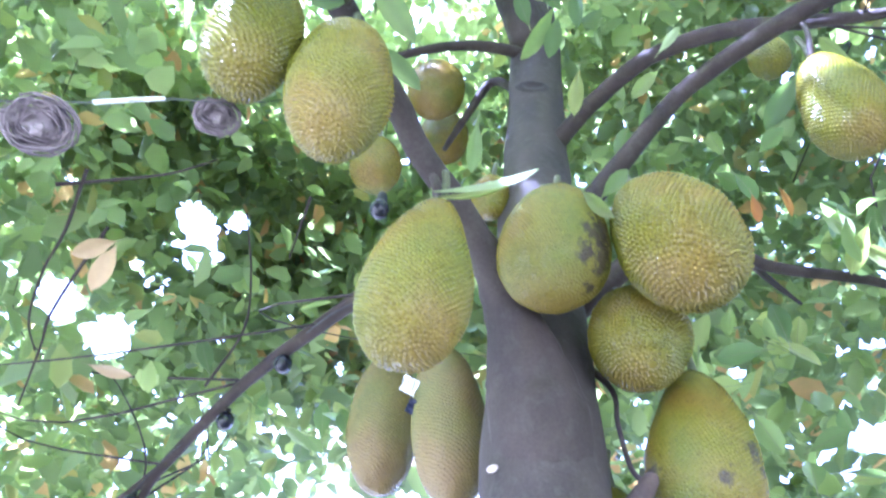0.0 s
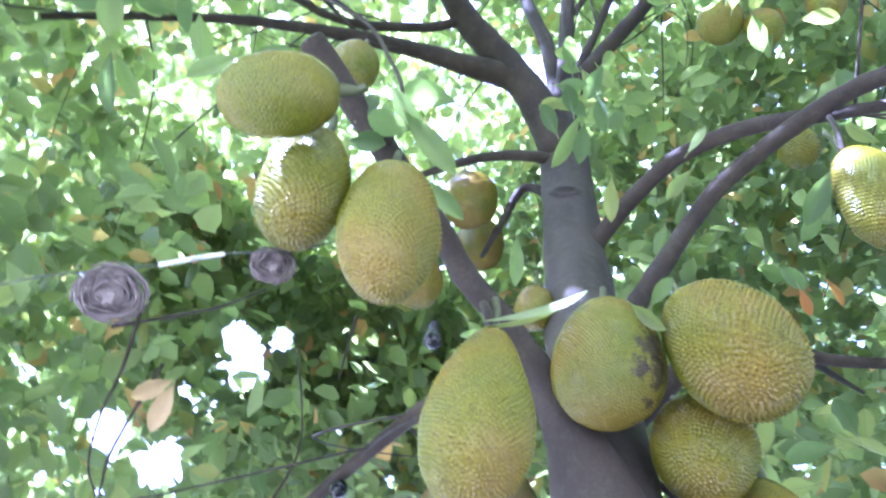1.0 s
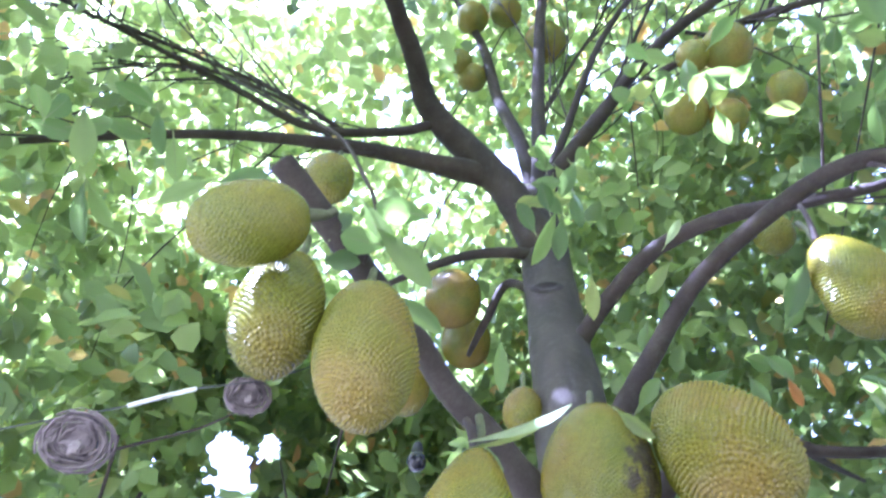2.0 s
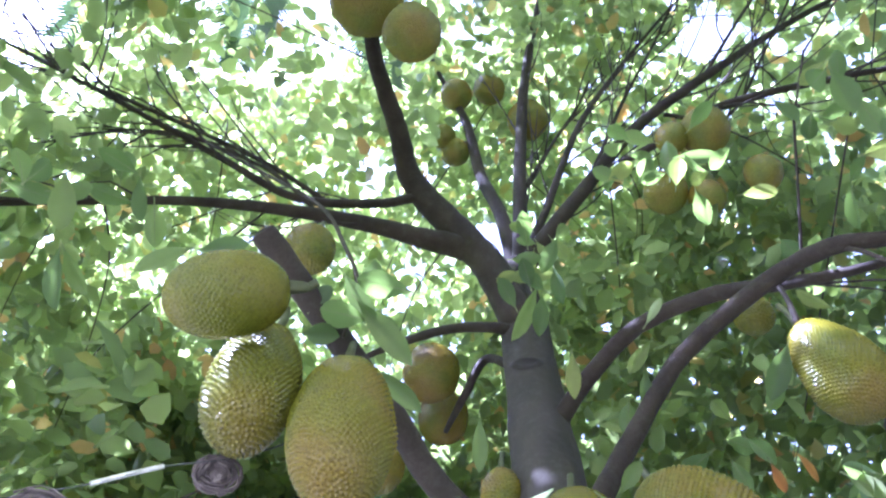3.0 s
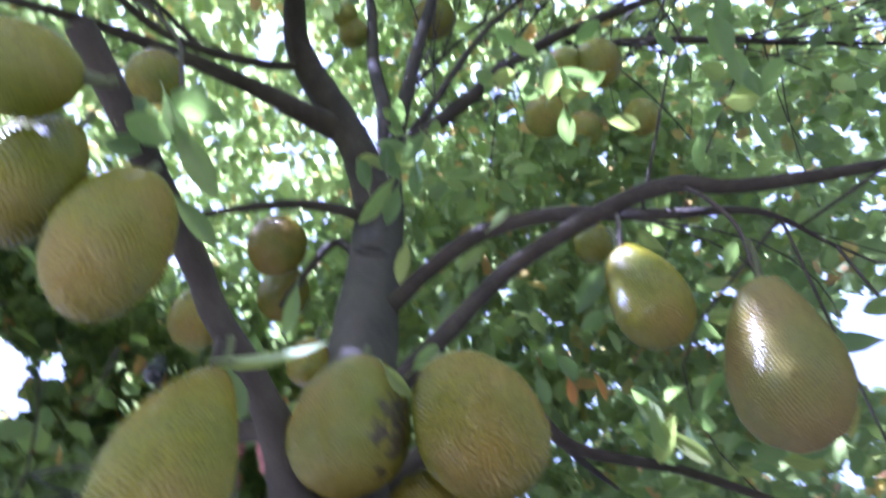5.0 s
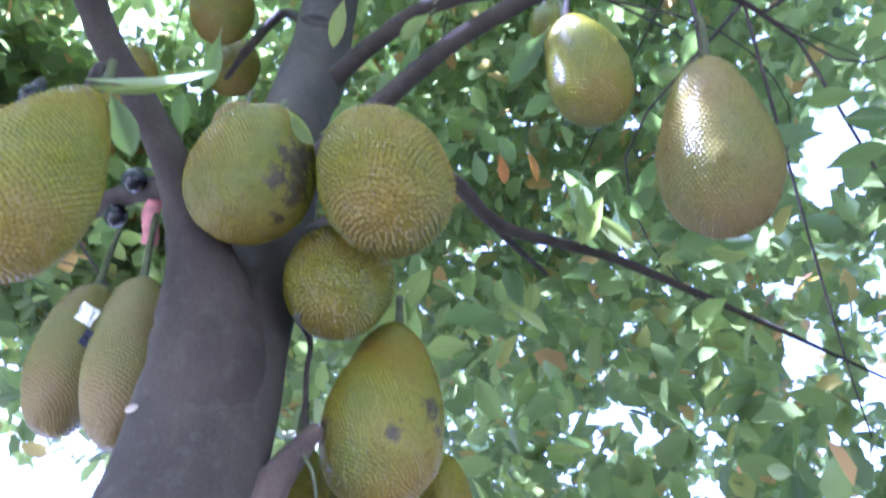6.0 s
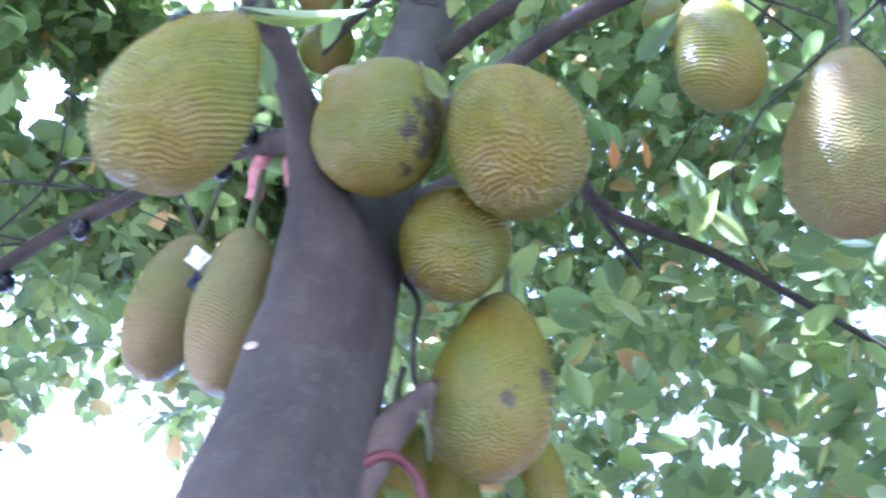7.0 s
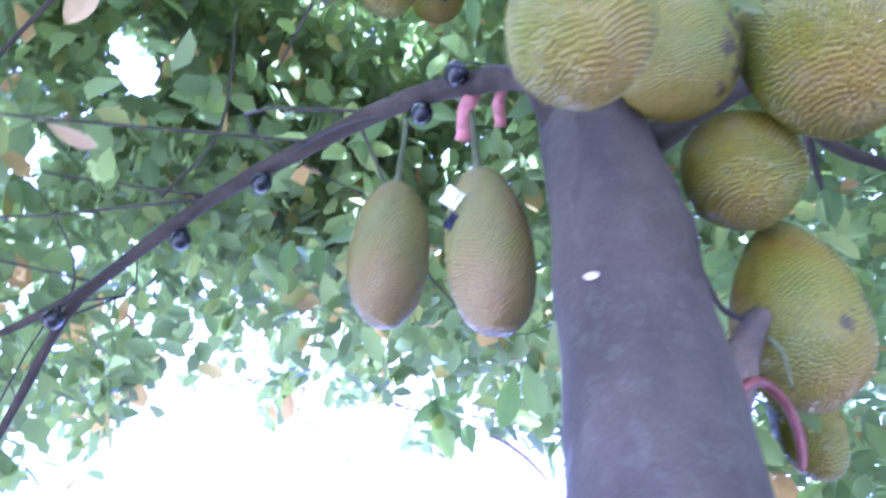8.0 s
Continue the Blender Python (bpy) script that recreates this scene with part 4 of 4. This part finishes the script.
single_leaf(LEAF_NEAR, (0.419, 1.221, 3.153), (0.473, 1.153, 3.186), 0.04)

SPRIGS = [(-0.10, 0.70, 3.17, 3, 0.06), (0.29, 1.26, 4.50, 4, 0.09), (0.38, 1.22, 4.93, 7, 0.10), (0.63, 1.34, 3.85, 2, 0.06), (0.69, 1.56, 3.0, 3, 0.06),
          (1.9, 1.92, 2.98, 3, 0.09), (0.62, 1.66, 2.85, 4, 0.05), (0.78, 0.85, 4.83, 9, 0.14), (0.92, 0.72, 4.29, 8, 0.12), (1.17, 0.43, 3.93, 6, 0.10), (1.27, 0.61, 3.84, 5, 0.10)]
SPRIGS += [(-1.08, 0.50, 3.56, 4, 0.06), (-0.90, 0.61, 3.81, 5, 0.08), (0.38, 2.9, 3.16, 8, 0.12), (-0.65, 2.87, 3.41, 12, 0.14), (1.22, 1.45, 3.38, 7, 0.09), (1.49, 1.45, 3.36, 8, 0.09),
           (1.21, 1.48, 3.5, 8, 0.12), (-0.05, 1.75, 3.66, 5, 0.08), (-0.25, 2.2, 3.75, 8, 0.12), (-0.35, 2.5, 3.3, 8, 0.10)]
SPRIGS += [(1.0, 1.75, 3.3, 9, 0.12), (0.85, 1.9, 3.1, 9, 0.12), (1.1, 1.95, 2.95, 9, 0.12), (0.95, 1.55, 3.85, 7, 0.10), (1.6, 1.3, 3.95, 8, 0.12), (-0.9, 2.9, 3.7, 9, 0.14),
           (-1.4, 2.15, 3.3, 9, 0.14), (0.1, 2.1, 3.9, 8, 0.12), (1.35, 1.2, 4.3, 8, 0.12), (1.75, 1.0, 3.3, 8, 0.12)]
for x, y, z, count, spread in SPRIGS:
    near_sprig(rng, x, y, z, count, spread)

# ---- small things in the tree ----
def knot(x, y, z, face, wide, tall, mat, label):
    """A healed branch scar: a raised rim round a sunken dark oval."""
    verts, faces = [], []
    rings = [(0.0, -0.006), (0.45, -0.004), (0.75, 0.004), (0.9, 0.010), (1.1, 0.008), (1.35, -0.004)]
    for r, h in rings:
        for k in range(18):
            a = 2 * math.pi * k / 18
            verts.append((r * wide / 2 * math.cos(a), r * tall / 2 * math.sin(a), (h + 0.003 * noise.noise(Vector((r * 3, a, z)))) * wide / 0.13))
    for i in range(len(rings) - 1):
        for k in range(18):
            a, b = i * 18 + k, i * 18 + (k + 1) % 18
            faces.append((a, b, b + 18, a + 18))
    m = frame_from(face)
    m.translation = Vector((x - 0.27, y - 1.3, z))
    part("branch_scar", mesh_of("branch_scar", verts, faces, mat), tree, label, m)


DARK_BARK = bark_material("dark_bark", (0.05, 0.043, 0.042), (0.028, 0.024, 0.024), 0.0)
PALE_WOOD = plain_material("pale_wood", (0.42, 0.36, 0.32), 0.8)
knot(0.30, 1.655, 4.58, (-0.03, -1, -0.15), 0.11, 0.06, DARK_BARK, "dark crescent scar high on the trunk")
knot(0.185, 1.42, 2.464, (-0.55, -0.85, 0.0), 0.02, 0.014, PALE_WOOD, "small pale nick in the bark")
knot(0.262, 1.362, 2.30, (-0.1, -1, 0.1), 0.014, 0.03, PALE_WOOD, "small pale nick in the bark")
knot(0.332, 1.415, 2.71, (0.1, -1, 0.0), 0.016, 0.010, PALE_WOOD, "small pale nick in the bark")

GLASS_DARK = plain_material("dark_glass", (0.012, 0.013, 0.02), 0.08, 0.0, 8.0, 0.1)
BLACK_PLASTIC = plain_material("black_plastic", (0.012, 0.012, 0.016), 0.4)
CABLE = plain_material("cable_grey", (0.09, 0.09, 0.09), 0.6)
WHITE_TUBE = plain_material("white_tube", (0.75, 0.75, 0.72), 0.4)
DRY_TWIG = plain_material("dry_twig", (0.15, 0.125, 0.125), 0.9)
SHELL = plain_material("pale_husk", (0.20, 0.17, 0.165), 0.7)
FOIL = plain_material("white_foil", (0.75, 0.76, 0.78), 0.3, 0.4)
PINK = plain_material("pink_ribbon", (0.42, 0.17, 0.18), 0.6)
NAVY = plain_material("navy_cloth", (0.012, 0.016, 0.04), 0.8)


def ball_mesh(name, r, mat, squash=1.0, lumpy=0.0):
    bm = bmesh.new()
    bmesh.ops.create_icosphere(bm, subdivisions=3, radius=r)
    for v in bm.verts:
        v.co *= 1 + lumpy * noise.noise(v.co / r * 1.7)
        v.co.z *= squash
    me = bpy.data.meshes.new(name)
    bm.to_mesh(me)
    bm.free()
    me.materials.append(mat)
    me.polygons.foreach_set("use_smooth", [True] * len(me.polygons))
    return me


def globe_bulb(x, y, z, r=0.0336):
    bulb = empty("globe_bulb", "unlit dark globe bulb hanging from the drooping limb", "light bulb", "string of globe bulbs", place=(x, y, z))
    part("globe", ball_mesh("globe", r, GLASS_DARK, 1.1), bulb)
    tube("socket", [(0, 0, 0.018, 0.012), (0, 0, 0.03, 0.013), (0, 0, 0.05, 0.010), (0, 0, 0.058, 0.004)], BLACK_PLASTIC, bulb, "black plastic socket", 12, 3, 0.0)


globe_bulb(-0.056, 1.63, 3.335)
globe_bulb(-0.114, 1.80, 3.37)
globe_bulb(-0.531, 2.20, 3.38)
globe_bulb(-0.749, 2.45, 3.30)
globe_bulb(-1.08, 2.72, 3.09)
globe_bulb(-0.092, 1.077, 2.83, 0.021)
string = empty("light_cable", "thin black cable wound along the drooping limb", "cable", place=(0, 0, 0))
tube("cord", [(0.12, 1.5, 3.20, 0.003), (-0.056, 1.64, 3.40, 0.003), (-0.114, 1.80, 3.43, 0.003), (-0.35, 1.97, 3.42, 0.003), (-0.531, 2.20, 3.44, 0.003), (-0.749, 2.44, 3.37, 0.003), (-1.08, 2.72, 3.15, 0.003),
              (-1.2, 3.0, 2.78, 0.003)], BLACK_PLASTIC, string, "", 6, 5, 0.0)

wire = empty("overhead_wire", "thin grey wire with a white plastic sleeve", "wire", place=(0, 0, 0))
tube("strand", [(-1.3, 0.42, 2.1, 0.0013), (-0.783, 0.642, 2.381, 0.0013), (-0.649, 0.693, 2.496, 0.0013), (-0.524, 0.748, 2.613, 0.0013), (-0.442, 0.775, 2.69, 0.0013), (-0.338, 0.821, 2.778, 0.0013),
                (-0.25, 0.87, 2.93, 0.0013), (-0.18, 0.86, 3.15, 0.0013)], CABLE, wire, "", 6, 5, 0.0)
tube("sleeve", [(-0.526, 0.748, 2.612, 0.004), (-0.485, 0.7625, 2.654, 0.004), (-0.442, 0.776, 2.692, 0.004)], WHITE_TUBE, wire, "white plastic sleeve", 10, 3, 0.0)


def nest(x, y, z, size, seed, label):
    """A round tangle of dry twigs with a pale husk in it, hung on the wire."""
    thing = empty("twig_nest", label, "nest", "twig nests on the wire", place=(x, y, z))
    r = random.Random(seed)
    verts, faces = [], []
    for i in range(70):
        a0, span, tilt = r.uniform(0, 6.28), r.uniform(1.0, 3.4), r.uniform(-0.5, 0.5)
        rad = size * r.uniform(0.18, 0.52)
        pts = []
        for k in range(5):
            a = a0 + span * k / 4
            pts.append((rad * math.cos(a) + r.uniform(-1, 1) * 0.003, rad * math.sin(a) * 0.8 + r.uniform(-1, 1) * 0.003, size * 0.3 * (tilt * math.sin(a) + r.uniform(-0.12, 0.12)), r.uniform(0.0010, 0.0024)))
        v, f = tube_data(pts, 4, 2, 0.0, i)
        b = len(verts)
        verts += v
        faces += [tuple(q + b for q in g) for g in f]
    tilted = frame_from((0.2, -0.75, -0.6))
    tagged(part("twig_tangle", mesh_of("twig_tangle", verts, faces, DRY_TWIG), thing, "", tilted), kind="stuff")
    part("cup", ball_mesh("cup", size * 0.27, DRY_TWIG, 0.5, 0.6), thing, "", tilted @ pose(0, 0, -size * 0.08))
    part("husk", ball_mesh("husk", size * 0.075, SHELL, 0.5, 1.2), thing, "pale husk", tilted @ pose(size * 0.08, -size * 0.1, size * 0.16))
    part("cap", ball_mesh("cap", size * 0.22, NAVY, 0.5, 0.5), thing, "dark blue scrap", pose(0, size * 0.12, size * 0.36))


nest(-0.558, 0.731, 2.503, 0.115, 3, "round weathered nest of dry twigs on a wire")
nest(-0.379, 0.841, 2.753, 0.088, 4, "small weathered nest of dry twigs on a wire")


def scrap(name, x, y, z, size, mat, label, category, seed):
    """A crumpled flake with thickness."""
    bm = bmesh.new()
    bmesh.ops.create_grid(bm, x_segments=6, y_segments=5, size=size / 2)
    for v in bm.verts:
        v.co.z += size * 0.22 * noise.noise(v.co / size * 4 + Vector((seed, 0, 0)))
        v.co.x *= 1 + 0.3 * noise.noise(v.co / size * 2 + Vector((0, seed, 0)))
    back = bmesh.ops.extrude_face_region(bm, geom=bm.faces[:])
    bmesh.ops.translate(bm, verts=[g for g in back["geom"] if isinstance(g, bmesh.types.BMVert)], vec=(0, 0, size * 0.05))
    bmesh.ops.recalc_face_normals(bm, faces=bm.faces[:])
    me = bpy.data.meshes.new(name)
    bm.to_mesh(me)
    bm.free()
    me.materials.append(mat)
    ob = part(name, me, None, "", look((x, y, z), (x - 0.1, y - 1.0, z - 0.9), 25))
    tagged(ob, label, category)


scrap("foil_scrap", -0.024, 1.655, 2.862, 0.042, FOIL, "crumpled white foil caught between two fruits", "scrap", 2)
scrap("cloth_scrap", -0.006, 1.69, 2.82, 0.038, NAVY, "small dark scrap of cloth beside a fruit", "scrap", 5)


def ribbon(a, b, width):
    verts, faces = [], []
    a, b = Vector(a), Vector(b)
    side = (b - a).cross(Vector((0, -0.7, -0.7))).normalized() * width / 2
    thick = (b - a).cross(side).normalized() * 0.001
    for i in range(9):
        c = a.lerp(b, i / 8) + Vector((0.006 * math.sin(i * 1.1), 0.006 * math.cos(i * 0.9), 0))
        verts += [c - side - thick, c + side - thick, c + side + thick, c - side + thick]
        if i:
            o = (i - 1) * 4
            faces += [(o + k, o + (k + 1) % 4, o + 4 + (k + 1) % 4, o + 4 + k) for k in range(4)]
    faces += [(3, 2, 1, 0), (32, 33, 34, 35)]
    tagged(part("ribbon", mesh_of("ribbon", verts, faces, PINK)), "faded pink ribbon hanging from the drooping limb", "ribbon", "pink ribbons")


ribbon((-0.001, 1.655, 3.37), (0.003, 1.775, 3.255), 0.045)
ribbon((0.065, 1.63, 3.36), (0.09, 1.72, 3.285), 0.032)
on_tree("young_shoot", [(0.41, 1.43, 2.29, 0.012), (0.44, 1.418, 2.312, 0.009), (0.471, 1.428, 2.322, 0.009), (0.508, 1.443, 2.306, 0.0085), (0.53, 1.46, 2.27, 0.008), (0.537, 1.475, 2.235, 0.007), (0.535, 1.482, 2.215, 0.004)], PINK_STALK, "glossy pink-red young shoot", 10, 5, 0.05)
on_tree("green_shoot", [(0.490, 1.42, 2.42, 0.004), (0.508, 1.418, 2.392, 0.0035), (0.52, 1.43, 2.365, 0.003), (0.525, 1.44, 2.34, 0.002)], STALK, "thin green shoot", 8, 5, 0.05)
on_tree("fruit_spur", [(0.40, 1.56, 2.92, 0.012), (0.47, 1.531, 2.796, 0.007), (0.477, 1.541, 2.708, 0.006), (0.489, 1.52, 2.574, 0.006), (0.50, 1.46, 2.49, 0.006)], TWIG_BARK, "thin brown fruiting spur", 8, 5, 0.1)
on_tree("fruit_spur", [(0.02, 1.14, 3.0, 0.008), (0.015, 1.02, 2.88, 0.009), (0.028, 0.985, 2.80, 0.010), (0.035, 0.99, 2.74, 0.010)], TWIG_BARK, "thin brown fruiting spur", 8, 5, 0.1)
on_tree("fruit_spur", [(1.16, 0.86, 3.79, 0.009), (1.20, 0.84, 3.68, 0.007), (1.26, 0.86, 3.55, 0.007), (1.28, 0.92, 3.40, 0.008)], TWIG_BARK, "dark drooping fruiting spur", 8, 5, 0.1)
on_tree("fruit_spur", [(1.07, 1.05, 3.96, 0.010), (1.02, 1.0, 3.80, 0.008), (0.97, 0.96, 3.62, 0.008), (0.965, 0.985, 3.54, 0.010)], TWIG_BARK, "dark drooping fruiting spur", 8, 5, 0.1)


# ---- the palm behind ----
palm = empty("palm_tree", "tall palm with dark drooping fronds above the crown", "palm", place=(-1.1, -2.0, 0.0))
tube("trunk", [(0, 0, -0.1, 0.2), (0.05, 0, 2.0, 0.15), (0.0, 0.1, 5.5, 0.13), (0.05, 0.1, 9.0, 0.12), (0.05, 0.1, 9.5, 0.07)], bark_material("palm_bark", (0.22, 0.19, 0.16), (0.12, 0.10, 0.09)), palm, "ringed grey palm stem", 16, 6, 0.05)
for k in (0, 1, 2, 3, 4, 5, 6, 7, 8, 9, 11, 12, 13):
    az = 2 * math.pi * k / 14 + 0.15
    length, rise = 3.4 + 0.4 * math.sin(k * 2.7), 0.55 + 0.35 * math.sin(k * 1.9)
    spine = []
    for i in range(13):
        t = i / 12
        d = length * (t - 0.12 * t * t)
        spine.append(Vector((0.05 + d * math.sin(az), 0.1 + d * math.cos(az), 9.4 + rise * 1.2 * t - 1.5 * t * t)))
    stem = tube("frond", [(*p, 0.022 * (1 - 0.85 * i / 12)) for i, p in enumerate(spine)], STALK, palm, "", 6, 2, 0.0)
    verts, faces = [], []
    for i in range(1, 12):
        for j in range(7):
            a = spine[i].lerp(spine[i + 1] if i < 12 else spine[i], j / 7)
            way = (spine[min(i + 1, 12)] - spine[i - 1]).normalized()
            flat = way.cross(Vector((0, 0, 1))).normalized()
            span = 0.62 * math.sin(math.pi * (0.12 + 0.8 * i / 12))
            for sgn in (-1, 1):
                tip = a + (flat * sgn * 0.75 + way * 0.55 + Vector((0, 0, -0.45))) * span
                mid = a.lerp(tip, 0.45) + Vector((0, 0, 0.05))
                w = way * 0.026
                b = len(verts)
                verts += [a - w * 0.5, a + w * 0.5, mid + w, mid - w, tip]
                faces += [(b, b + 1, b + 2, b + 3), (b + 3, b + 2, b + 4)]
    tagged(part("leaflet_mass", mesh_of("leaflet_mass", verts, faces, PALM), stem, "narrow dark green leaflets"), kind="stuff")


# ---- the tree behind ----
def build_far_tree():
    """A smaller tree farther off whose russet and green leaves show under the crown."""
    thing = empty("background_tree", "slender tree farther off with russet and green leaves", "tree", place=(5.2, 13.4, 0.0))
    # set aside and bent over so that the near trunk hides it from the camera
    spine = [(0, 0, -0.1, 0.16), (0.05, 0, 4.0, 0.13), (-0.1, 0.1, 8.4, 0.11), (-1.2, 0.1, 10.2, 0.07), (-3.6, 0.1, 10.7, 0.05), (-7.4, 0.1, 10.5, 0.02)]
    tube("trunk", spine, TWIG_BARK, thing, "thin dark leaning trunk", 12, 5, 0.08)
    r = np.random.default_rng(23)
    for k in range(9):
        x0 = -3.2 - 0.42 * k
        tip = (x0 + r.uniform(-1.2, 0.6), r.uniform(-1.5, 1.5), r.uniform(9.7, 11.5))
        tube("limb", [(x0, 0.1, 10.65, 0.03), (x0 * 0.5 + tip[0] * 0.5, tip[1] * 0.5, tip[2] * 0.6 + 4.2, 0.02), (*tip, 0.006)], TWIG_BARK, thing, "", 8, 4, 0.08)
    count = 9000
    heart = np.array([-6.0, 0.0, 10.5])
    way = r.normal(0, 1, (count, 3))
    way /= np.linalg.norm(way, axis=1)[:, None]
    c = heart + way * (r.uniform(0, 1, count) ** 0.45)[:, None] * np.array([4.2, 2.2, 1.5])
    lumps = np.array([noise.noise(Vector(q) * 0.9) for q in c])
    c = c[lumps > r.uniform(-0.55, 0.15, count)]
    n = len(c)
    fwd = r.normal(0, 1, (n, 3)) + np.array([0, 0, -0.8])
    fwd /= np.linalg.norm(fwd, axis=1)[:, None]
    side = np.cross(fwd, r.normal(0, 1, (n, 3)))
    side /= np.linalg.norm(side, axis=1)[:, None]
    L = r.uniform(0.11, 0.20, n)[:, None]
    up = np.cross(side, fwd)
    pts = np.stack([c, c + fwd * L * 0.35 + side * L * 0.24 + up * L * 0.05, c + fwd * L * 0.75 + side * L * 0.2 + up * L * 0.04, c + fwd * L, c + fwd * L * 0.75 - side * L * 0.2 + up * L * 0.04, c + fwd * L * 0.35 - side * L * 0.24 + up * L * 0.05], 1).reshape(-1, 3)
    b = np.arange(n)[:, None] * 6
    quads = np.concatenate([b + np.array([0, 1, 2, 3]), b + np.array([0, 3, 4, 5])], 1).reshape(-1, 4)
    tagged(part("crown", mesh_of("crown", pts.tolist(), quads.tolist(), FAR_LEAF, False), thing, "loose russet and green leaves"), kind="stuff")


FAR_LEAF = leaf_material("far_leaf", [(0.0, (0.05, 0.08, 0.06)), (0.4, (0.10, 0.14, 0.09)), (0.62, (0.16, 0.18, 0.11)), (0.8, (0.26, 0.22, 0.17)), (0.93, (0.30, 0.15, 0.12))], share=0.5, through_light=(0.6, 0.58, 0.4))
build_far_tree()
